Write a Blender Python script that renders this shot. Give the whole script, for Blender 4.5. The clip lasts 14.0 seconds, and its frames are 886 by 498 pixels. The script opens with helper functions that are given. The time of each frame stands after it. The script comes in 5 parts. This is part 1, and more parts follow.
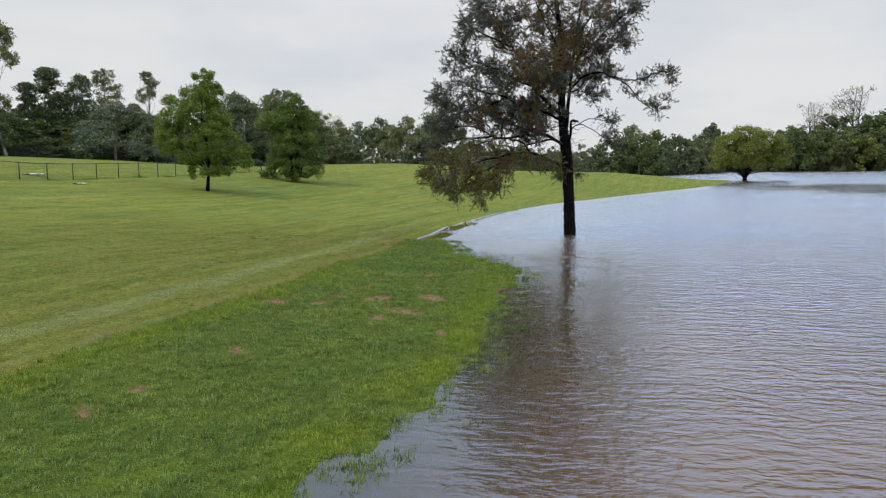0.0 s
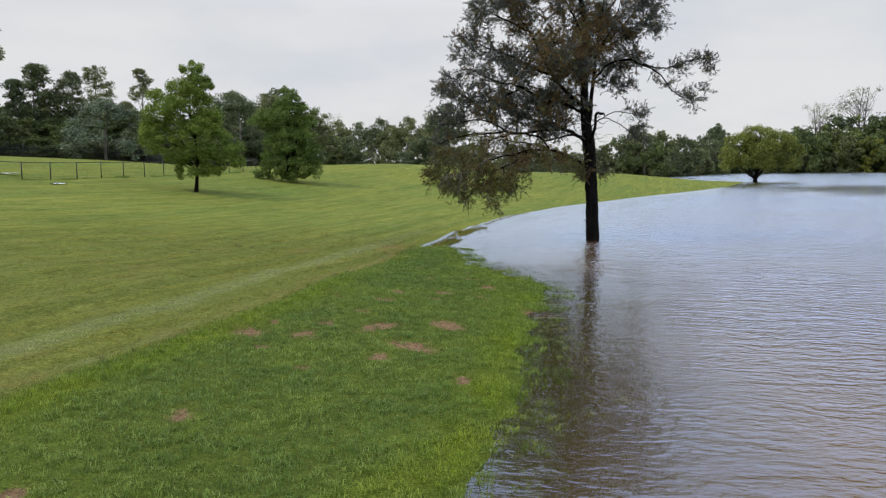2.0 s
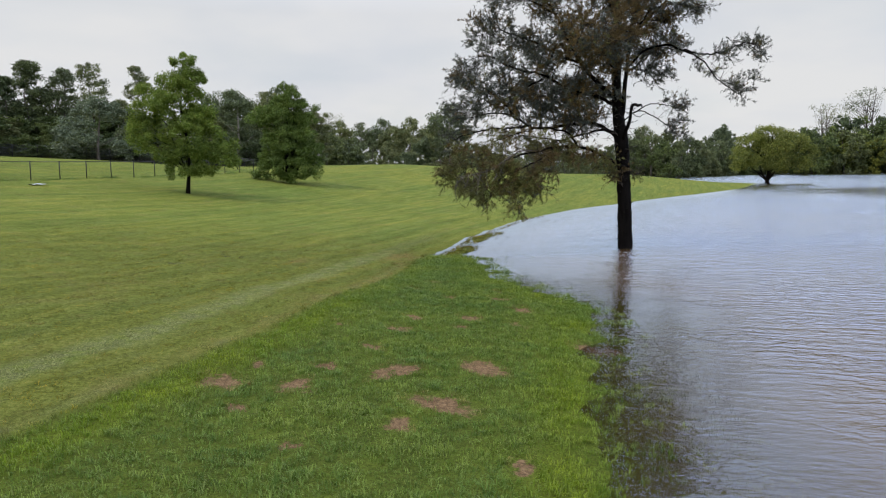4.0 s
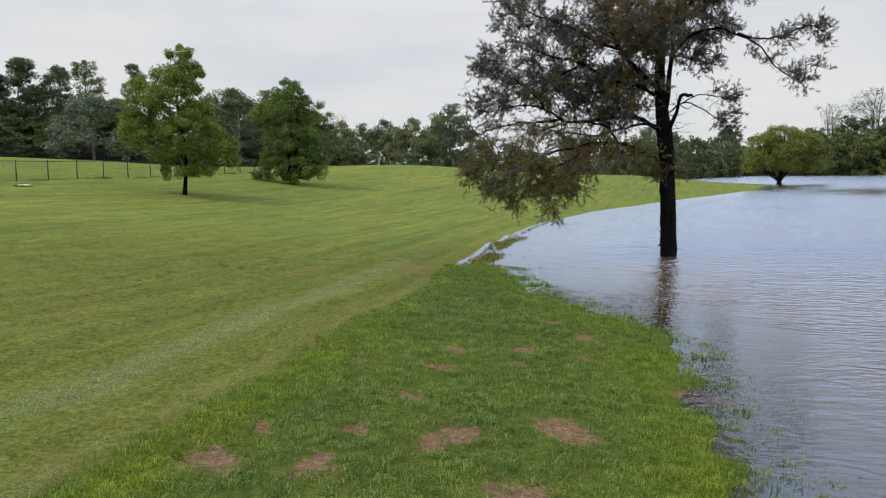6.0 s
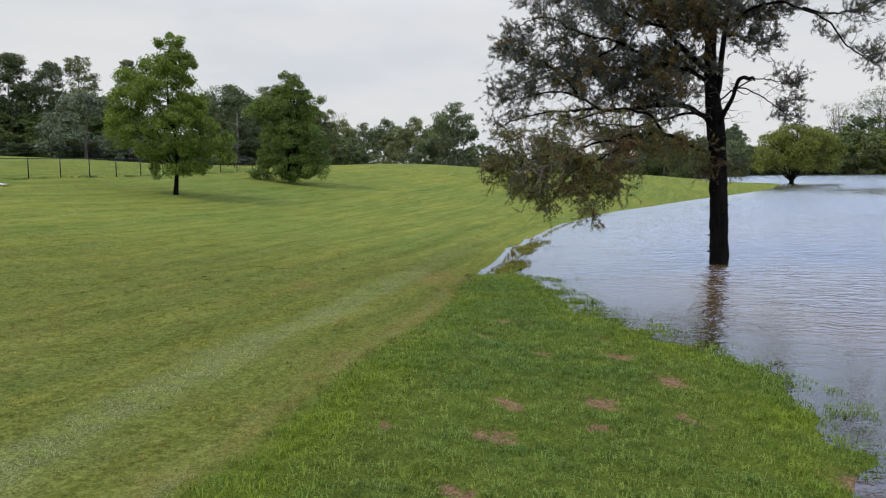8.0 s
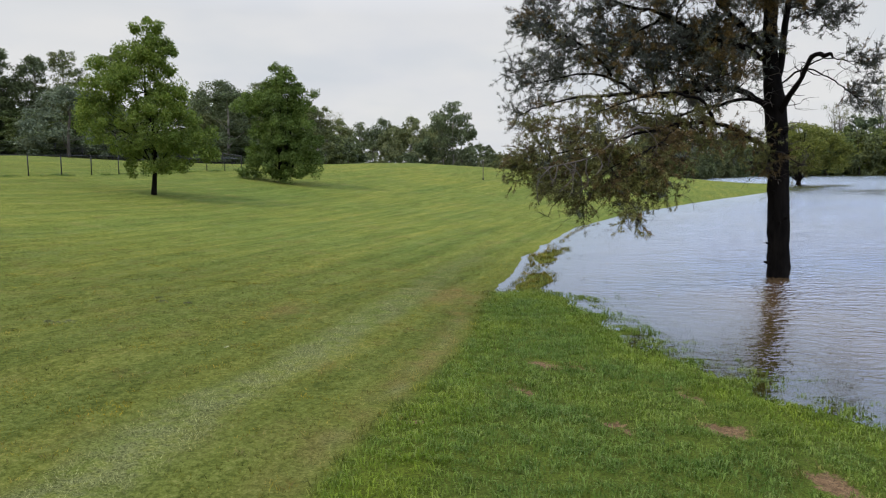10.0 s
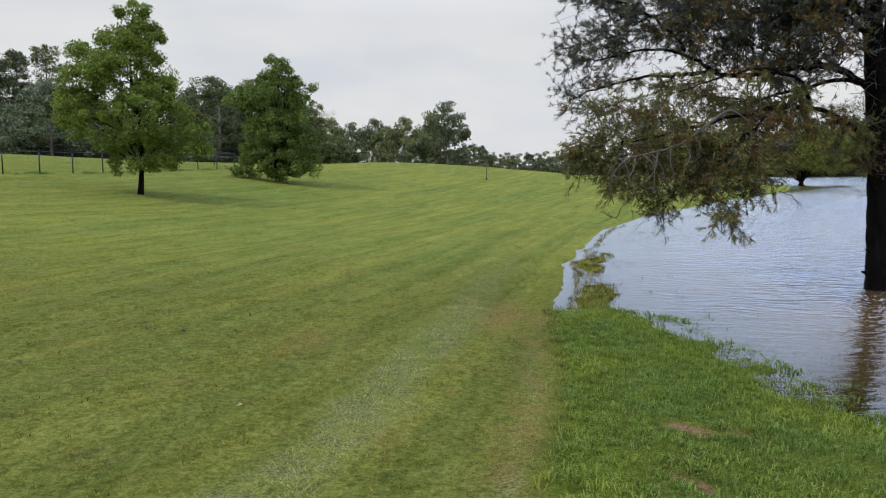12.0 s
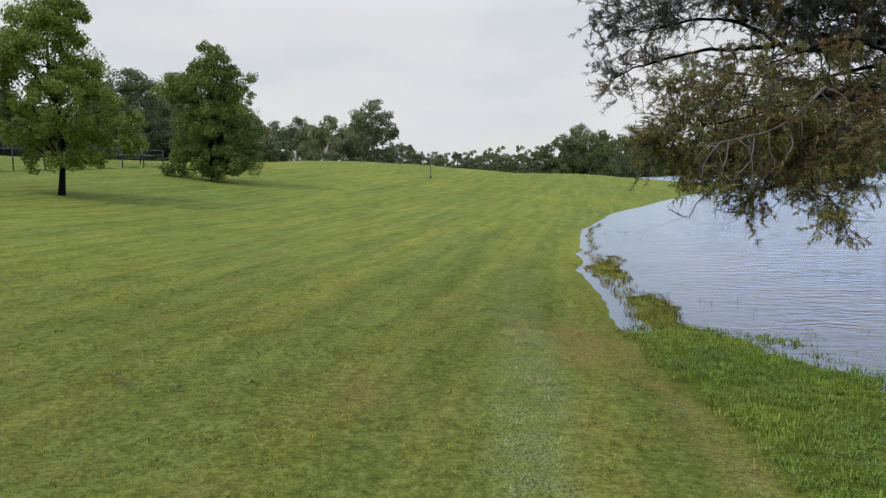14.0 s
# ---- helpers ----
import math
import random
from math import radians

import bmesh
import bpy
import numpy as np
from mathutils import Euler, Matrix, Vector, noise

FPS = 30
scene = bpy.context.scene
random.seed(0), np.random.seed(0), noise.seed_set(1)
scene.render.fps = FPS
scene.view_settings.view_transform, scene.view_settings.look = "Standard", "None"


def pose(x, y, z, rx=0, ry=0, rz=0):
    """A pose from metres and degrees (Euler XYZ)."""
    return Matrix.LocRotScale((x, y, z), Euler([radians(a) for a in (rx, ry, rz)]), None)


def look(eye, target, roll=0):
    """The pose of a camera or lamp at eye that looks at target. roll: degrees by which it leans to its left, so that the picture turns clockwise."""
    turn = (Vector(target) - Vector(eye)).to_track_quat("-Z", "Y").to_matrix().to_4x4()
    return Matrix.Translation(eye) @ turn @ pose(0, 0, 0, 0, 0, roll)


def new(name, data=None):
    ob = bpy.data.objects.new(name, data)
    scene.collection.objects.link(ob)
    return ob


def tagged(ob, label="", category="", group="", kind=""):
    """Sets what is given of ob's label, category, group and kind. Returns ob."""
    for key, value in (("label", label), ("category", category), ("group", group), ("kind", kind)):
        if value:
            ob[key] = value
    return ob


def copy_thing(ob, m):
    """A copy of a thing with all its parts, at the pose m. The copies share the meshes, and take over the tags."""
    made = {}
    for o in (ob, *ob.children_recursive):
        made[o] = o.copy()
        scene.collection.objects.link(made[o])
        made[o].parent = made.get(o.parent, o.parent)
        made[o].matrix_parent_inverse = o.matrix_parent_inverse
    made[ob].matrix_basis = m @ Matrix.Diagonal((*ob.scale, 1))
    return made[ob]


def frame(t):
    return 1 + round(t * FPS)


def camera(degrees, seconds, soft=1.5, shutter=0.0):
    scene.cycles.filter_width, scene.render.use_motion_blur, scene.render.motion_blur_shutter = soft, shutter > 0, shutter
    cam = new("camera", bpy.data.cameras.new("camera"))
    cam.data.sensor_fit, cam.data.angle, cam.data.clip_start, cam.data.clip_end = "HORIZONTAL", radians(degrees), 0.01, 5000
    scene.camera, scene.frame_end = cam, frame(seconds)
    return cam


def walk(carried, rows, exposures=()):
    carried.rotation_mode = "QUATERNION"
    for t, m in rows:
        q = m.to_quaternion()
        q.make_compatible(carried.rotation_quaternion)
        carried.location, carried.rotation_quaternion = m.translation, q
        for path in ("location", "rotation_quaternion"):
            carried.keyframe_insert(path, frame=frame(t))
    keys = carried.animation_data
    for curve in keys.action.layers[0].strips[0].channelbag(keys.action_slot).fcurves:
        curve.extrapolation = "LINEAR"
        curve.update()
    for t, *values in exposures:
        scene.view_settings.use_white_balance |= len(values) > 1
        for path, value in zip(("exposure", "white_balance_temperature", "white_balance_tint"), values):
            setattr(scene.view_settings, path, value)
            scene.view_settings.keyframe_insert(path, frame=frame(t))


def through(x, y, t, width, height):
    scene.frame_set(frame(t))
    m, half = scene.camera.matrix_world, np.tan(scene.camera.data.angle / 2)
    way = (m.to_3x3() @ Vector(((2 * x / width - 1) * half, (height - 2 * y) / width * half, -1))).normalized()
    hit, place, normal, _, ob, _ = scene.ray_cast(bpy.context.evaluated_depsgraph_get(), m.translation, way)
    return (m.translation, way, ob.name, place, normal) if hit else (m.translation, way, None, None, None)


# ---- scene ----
cam = camera(62.3, 14.0, 1.2)
U = 1.9  # the plan was paced out in units of 1.9 m
METRES, EYE, TILT, LEAN, TURN = 13.158 * U, 1.875 * U, -4.2, 0.0, 0.0
ROWS = [
    (0.0, 0.0, 0.0, 0.0, -0.02, -2.26, 0.58),
    (0.5, -0.0026, 0.0356, 0.0013, -0.01, -2.23, 0.56),
    (1.0, -0.0071, 0.0764, 0.0022, -0.0, -2.21, 0.55),
    (1.5, -0.0108, 0.1149, 0.0044, 0.01, -2.18, 0.54),
    (2.0, -0.0142, 0.1555, 0.0059, 0.03, -2.15, 0.52),
    (2.5, -0.0182, 0.1919, 0.0075, 0.05, -2.12, 0.5),
    (3.0, -0.0233, 0.2303, 0.0094, 0.08, -2.09, 0.49),
    (5.5, -0.0606, 0.3933, 0.0165, 0.16, -1.97, 0.49),
    (6.0, -0.0691, 0.4236, 0.0179, 0.18, -1.94, 0.5),
    (6.5, -0.0763, 0.4521, 0.0188, 0.21, -1.92, 0.52),
    (7.0, -0.0829, 0.4853, 0.0196, 0.23, -1.93, 0.55),
    (7.5, -0.0874, 0.519, 0.0208, 0.24, -1.93, 0.53),
    (8.0, -0.0925, 0.5573, 0.0223, 0.26, -1.93, 0.55),
    (10.5, -0.1147, 0.7393, 0.0292, -0.06, -1.88, 0.47),
    (11.0, -0.1244, 0.7732, 0.0299, -0.04, -1.87, 0.49),
    (11.5, -0.1372, 0.803, 0.0304, -0.26, -1.84, 0.45),
    (12.0, -0.1552, 0.8325, 0.0307, -0.81, -1.8, 0.5),
    (12.5, -0.1725, 0.8598, 0.0309, -1.43, -1.83, 0.55),
    (13.0, -0.1914, 0.8912, 0.0318, -2.58, -1.85, 0.71),
    (13.5, -0.2099, 0.9227, 0.0332, -4.46, -1.87, 0.94),
    (14.0, -0.231, 0.959, 0.0343, -6.81, -1.9, 1.16),
]
walk(cam, [(t, pose(0, 0, EYE, TILT, LEAN, TURN) @ pose(METRES * x, METRES * y, METRES * z, 90 + pitch, roll, yaw)) for t, x, y, z, yaw, pitch, roll in ROWS])

# ---- world, sun ----
SUN_AZ, SUN_EL = 200.0, 52.0   # where the sun stands: degrees counter-clockwise from +x, and above the horizon
world = bpy.data.worlds.new("overcast_sky")
scene.world = world
world.use_nodes = True


def world_nodes():
    nt = world.node_tree
    nt.nodes.clear()
    N, L = nt.nodes.new, nt.links.new
    out = N("ShaderNodeOutputWorld")
    sky = N("ShaderNodeTexSky")
    sky.sky_type = "NISHITA"
    sky.sun_disc = False
    sky.sun_elevation = radians(SUN_EL)
    sky.sun_rotation = radians(90 - SUN_AZ)
    bg_sky = N("ShaderNodeBackground")
    bg_sky.inputs["Strength"].default_value = 0.11
    L(sky.outputs[0], bg_sky.inputs["Color"])
    co = N("ShaderNodeTexCoord")
    sep = N("ShaderNodeSeparateXYZ")
    L(co.outputs["Generated"], sep.inputs[0])
    add = N("ShaderNodeMath"); add.operation = "ADD"; add.inputs[1].default_value = 0.22
    L(sep.outputs["Z"], add.inputs[0])
    mx = N("ShaderNodeMath"); mx.operation = "MAXIMUM"; mx.inputs[1].default_value = 0.1
    L(add.outputs[0], mx.inputs[0])
    comb = N("ShaderNodeCombineXYZ")
    for i, axis in enumerate("XY"):
        d = N("ShaderNodeMath"); d.operation = "DIVIDE"
        L(sep.outputs[axis], d.inputs[0]); L(mx.outputs[0], d.inputs[1])
        L(d.outputs[0], comb.inputs[i])
    n1 = N("ShaderNodeTexNoise")
    n1.inputs["Scale"].default_value = 1.1
    n1.inputs["Detail"].default_value = 5
    n1.inputs["Roughness"].default_value = 0.5
    L(comb.outputs[0], n1.inputs["Vector"])
    r1 = N("ShaderNodeValToRGB")
    e = r1.color_ramp.elements
    e[0].position, e[0].color = 0.36, (0.69, 0.71, 0.755, 1)
    e[1].position, e[1].color = 0.60, (0.768, 0.77, 0.776, 1)
    L(n1.outputs["Fac"], r1.inputs[0])
    bg_cloud = N("ShaderNodeBackground")
    # an overcast dome is about twice as bright overhead as near the horizon
    dome = N("ShaderNodeMapRange")
    dome.inputs["From Min"].default_value, dome.inputs["From Max"].default_value = 0.20, 0.62
    dome.inputs["To Min"].default_value, dome.inputs["To Max"].default_value = 1.0, 2.35
    L(sep.outputs["Z"], dome.inputs["Value"])
    L(dome.outputs[0], bg_cloud.inputs["Strength"])
    # thinner, bluer cloud overhead
    tint = N("ShaderNodeMix"); tint.data_type, tint.blend_type = "RGBA", "MULTIPLY"
    up = N("ShaderNodeMapRange")
    up.inputs["From Min"].default_value, up.inputs["From Max"].default_value = 0.2, 0.6
    L(sep.outputs["Z"], up.inputs["Value"])
    L(up.outputs[0], tint.inputs[0]); L(r1.outputs[0], tint.inputs[6])
    tint.inputs[7].default_value = (0.79, 0.92, 1.27, 1)
    L(tint.outputs[2], bg_cloud.inputs["Color"])
    n2 = N("ShaderNodeTexNoise")
    n2.inputs["Scale"].default_value = 0.8
    n2.inputs["Detail"].default_value = 4
    L(comb.outputs[0], n2.inputs["Vector"])
    r2 = N("ShaderNodeMapRange")
    r2.inputs["From Min"].default_value = 0.3
    r2.inputs["From Max"].default_value = 0.5
    r2.inputs["To Min"].default_value = 0.72
    r2.inputs["To Max"].default_value = 0.97
    L(n2.outputs["Fac"], r2.inputs["Value"])
    mix = N("ShaderNodeMixShader")
    L(r2.outputs[0], mix.inputs[0]); L(bg_sky.outputs[0], mix.inputs[1]); L(bg_cloud.outputs[0], mix.inputs[2])
    L(mix.outputs[0], out.inputs[0])


world_nodes()
sun_data = bpy.data.lights.new("sun", "SUN")
sun_data.energy, sun_data.angle, sun_data.color = 1.9, radians(12), (1.0, 0.93, 0.78)
sun = new("sun", sun_data)
sun_dir = Vector((math.cos(radians(SUN_AZ)) * math.cos(radians(SUN_EL)), math.sin(radians(SUN_AZ)) * math.cos(radians(SUN_EL)), math.sin(radians(SUN_EL))))
sun.matrix_world = look(sun_dir * 200, (0, 0, 0))


# ---- materials ----
class Nodes:
    """A short way to write a node material."""
    def __init__(self, name):
        self.mat = bpy.data.materials.new(name)
        self.mat.use_nodes = True
        self.nt = self.mat.node_tree
        self.nt.nodes.clear()
        self.out = self.nt.nodes.new("ShaderNodeOutputMaterial")

    def n(self, kind, **values):
        node = self.nt.nodes.new("ShaderNode" + kind)
        for key, value in values.items():
            node.inputs[key.replace("_", " ")].default_value = value
        return node

    def link(self, a, b):
        self.nt.links.new(a, b)

    def math(self, op, a, b=None):
        node = self.nt.nodes.new("ShaderNodeMath")
        node.operation = op
        for i, v in enumerate((a, b)):
            if v is None:
                continue
            if isinstance(v, (int, float)):
                node.inputs[i].default_value = v
            else:
                self.link(v, node.inputs[i])
        return node.outputs[0]

    def noise(self, scale, detail=4, rough=0.55, stretch=None, world=True):
        co = self.n("TexCoord") if not world else self.n("NewGeometry")
        v = co.outputs["Position"] if world else co.outputs["Object"]
        if stretch:
            if len(stretch) > 3:
                turn = self.n("VectorRotate")
                turn.rotation_type = "Z_AXIS"
                turn.inputs["Angle"].default_value = radians(stretch[3])
                self.link(v, turn.inputs["Vector"])
                v = turn.outputs[0]
            mp = self.n("Mapping")
            mp.inputs["Scale"].default_value = stretch[:3]
            self.link(v, mp.inputs["Vector"])
            v = mp.outputs[0]
        t = self.n("TexNoise", Scale=scale, Detail=detail, Roughness=rough)
        self.link(v, t.inputs["Vector"])
        return t.outputs["Fac"]

    def ramp(self, fac, *stops):
        r = self.n("ValToRGB")
        e = r.color_ramp.elements
        while len(e) < len(stops):
            e.new(0.5)
        for i, (p, c) in enumerate(stops):
            e[i].position, e[i].color = p, (*c, 1) if not isinstance(c, (int, float)) else (c, c, c, 1)
        self.link(fac, r.inputs[0])
        return r.outputs[0]

    def span(self, fac, a, b, c=0.0, d=1.0):
        m = self.n("MapRange", From_Min=a, From_Max=b, To_Min=c, To_Max=d)
        self.link(fac, m.inputs["Value"])
        return m.outputs[0]

    def mix(self, fac, a, b, blend="MIX"):
        m = self.nt.nodes.new("ShaderNodeMix")
        m.data_type, m.blend_type = "RGBA", blend
        for s, v in ((m.inputs[0], fac), (m.inputs[6], a), (m.inputs[7], b)):
            if isinstance(v, tuple):
                s.default_value = (*v, 1)
            elif isinstance(v, (int, float)):
                s.default_value = v
            else:
                self.link(v, s)
        return m.outputs[2]

    def attr(self, name):
        a = self.n("Attribute")
        a.attribute_name = name
        return a.outputs["Fac"]

    def bump(self, height, strength, distance, normal=None):
        b = self.n("Bump", Strength=strength, Distance=distance)
        self.link(height, b.inputs["Height"])
        if normal:
            self.link(normal, b.inputs["Normal"])
        return b.outputs[0]

    def principled(self, color, rough=0.8, normal=None, metal=0.0, spec=0.3):
        p = self.n("BsdfPrincipled", Metallic=metal)
        p.inputs["Specular IOR Level"].default_value = spec
        for key, v in (("Base Color", color), ("Roughness", rough)):
            if isinstance(v, tuple):
                p.inputs[key].default_value = (*v, 1)
            elif isinstance(v, (int, float)):
                p.inputs[key].default_value = v
            else:
                self.link(v, p.inputs[key])
        if normal:
            self.link(normal, p.inputs["Normal"])
        return p.outputs[0]

    def done(self, shader):
        self.link(shader, self.out.inputs["Surface"])
        return self.mat


def leaf_material(name, dark, mid, light, through=0.3, patch=0.8):
    """Foliage: each leaf its own shade, sprays of a common tone, some light passing through."""
    m = Nodes(name)
    geo = m.n("NewGeometry")
    one = m.ramp(geo.outputs["Random Per Island"], (0.0, dark), (0.5, mid), (1.0, light))
    big = m.noise(patch, 3, world=False)
    tone = m.mix(m.span(big, 0.35, 0.65), (0.72, 0.74, 0.72), (1.15, 1.12, 1.0))
    info = m.n("ObjectInfo")
    each = m.mix(m.span(info.outputs["Random"], 0, 1), (0.74, 0.80, 0.84), (1.22, 1.14, 0.98))
    col = m.mix(1.0, m.mix(1.0, one, tone, "MULTIPLY"), each, "MULTIPLY")
    p = m.principled(col, 0.62, spec=0.25)
    tr = m.n("BsdfTranslucent")
    m.link(col, tr.inputs["Color"])
    sh = m.n("MixShader")
    sh.inputs[0].default_value = through
    m.link(p, sh.inputs[1]); m.link(tr.outputs[0], sh.inputs[2])
    return m.done(sh.outputs[0])


def bark_material(name, dark, light, scale=6.0, rough=0.9):
    m = Nodes(name)
    a = m.noise(scale, 6, 0.65, (1, 1, 0.18), world=False)
    b = m.noise(scale * 0.25, 3, 0.5, world=False)
    col = m.ramp(m.math("ADD", m.math("MULTIPLY", a, 0.65), m.math("MULTIPLY", b, 0.35)), (0.35, dark), (0.65, light))
    return m.done(m.principled(col, rough, m.bump(a, 0.8, 0.03), spec=0.06))


def plain_material(name, a, b, scale=8.0, rough=0.6, metal=0.0, relief=0.004):
    m = Nodes(name)
    f = m.noise(scale, 5, 0.6, world=False)
    return m.done(m.principled(m.ramp(f, (0.3, a), (0.7, b)), rough, m.bump(f, 0.3, relief), metal))


def ground_material():
    m = Nodes("grass_ground")
    lush, track, soil, dry, fresh, built = (m.attr(k) for k in ("lush", "track", "soil", "dry", "fresh", "sward"))
    fine = m.noise(11, 6, 0.78)
    mid = m.noise(1.8, 5, 0.6, (1.0, 0.3, 1, 18))
    stripe = m.noise(0.8, 4, 0.6, (1.0, 0.05, 1, 18))
    broad = m.noise(0.07, 3, 0.5)
    hair = m.noise(34, 4, 0.75)
    sward = m.ramp(m.math("ADD", m.math("MULTIPLY", hair, 0.4), m.math("ADD", m.math("MULTIPLY", fine, 0.45), m.math("MULTIPLY", mid, 0.15))), (0.40, (0.046, 0.060, 0.010)), (0.50, (0.110, 0.136, 0.020)), (0.60, (0.205, 0.220, 0.050)))
    band = m.mix(m.span(stripe, 0.42, 0.58), (0.88, 0.94, 0.94), (1.08, 1.04, 1.0))
    streak = m.noise(2.2, 4, 0.65, (1.0, 0.035, 1, 18))
    band = m.mix(1.0, band, m.mix(m.span(streak, 0.40, 0.62), (0.86, 0.91, 0.88), (1.17, 1.13, 1.10)), "MULTIPLY")
    wide = m.mix(m.span(broad, 0.35, 0.65), (0.90, 0.96, 0.98), (1.07, 1.03, 0.97))
    mown = m.mix(1.0, m.mix(1.0, sward, band, "MULTIPLY"), wide, "MULTIPLY")
    mown = m.mix(1.0, mown, (1.22, 1.14, 1.40), "MULTIPLY")
    clumps = m.span(m.noise(4.5, 6, 0.8, (1.0, 0.45, 1, 18)), 0.53, 0.62, 0, 0.62)
    mown = m.mix(clumps, mown, m.mix(1.0, mown, (0.46, 0.52, 0.45), "MULTIPLY"))
    tan = m.mix(m.span(hair, 0.40, 0.60), (0.100, 0.070, 0.024), (0.30, 0.212, 0.080))
    spots = m.span(m.noise(0.9, 5, 0.7), 0.52, 0.68, 0, 0.30)
    mown = m.mix(spots, mown, tan)
    shed = m.span(m.noise(1.5, 6, 0.75, (1.0, 0.3, 1, 18)), 0.56, 0.64, 0.0, 0.6)
    mown = m.mix(shed, mown, m.mix(m.span(hair, 0.42, 0.58), (0.060, 0.074, 0.018), (0.22, 0.245, 0.070)))
    mown = m.mix(m.math("MULTIPLY", dry, m.span(mid, 0.4, 0.6, 0.4, 0.9)), mown, tan)
    clip = m.mix(m.span(hair, 0.42, 0.58), (0.060, 0.064, 0.020), (0.210, 0.216, 0.080))
    mown = m.mix(m.math("MULTIPLY", track, m.span(m.noise(2.6, 6, 0.75), 0.44, 0.56, 0.2, 0.9)), mown, clip)
    deep = m.mix(m.span(mid, 0.35, 0.65), (0.062, 0.100, 0.016), (0.104, 0.155, 0.022))
    deep = m.mix(m.span(hair, 0.42, 0.60), m.mix(1.0, deep, (0.42, 0.42, 0.42), "MULTIPLY"), m.mix(1.0, deep, (1.4, 1.35, 1.25), "MULTIPLY"))
    deep = m.mix(fresh, deep, m.mix(1.0, deep, (1.22, 1.16, 0.65), "MULTIPLY"))
    col = m.mix(lush, mown, deep)
    # ground between the blades: thatched, and darkened for the shade among them
    shaded_thatch = m.mix(m.span(fine, 0.38, 0.62), (0.044, 0.045, 0.008), (0.130, 0.122, 0.026))
    col = m.mix(m.math("MULTIPLY", m.math("MULTIPLY", built, 0.38), m.math("SUBTRACT", 1.0, track)), col, shaded_thatch)
    earth = m.mix(m.span(fine, 0.35, 0.65), (0.100, 0.060, 0.028), (0.28, 0.175, 0.090))
    earth = m.mix(m.span(hair, 0.38, 0.52, 0.7, 0.0), earth, (0.055, 0.035, 0.020))
    edge = m.math("ADD", soil, m.math("MULTIPLY", m.math("SUBTRACT", m.noise(9, 6, 0.8), 0.5), 2.4))
    col = m.mix(m.span(edge, 0.42, 0.7), col, earth)
    hgt = m.math("ADD", m.math("ADD", fine, m.math("MULTIPLY", hair, 0.5)), m.math("MULTIPLY", mid, 0.8))
    return m.done(m.principled(col, 0.92, m.bump(hgt, 0.7, 0.06), spec=0.02))


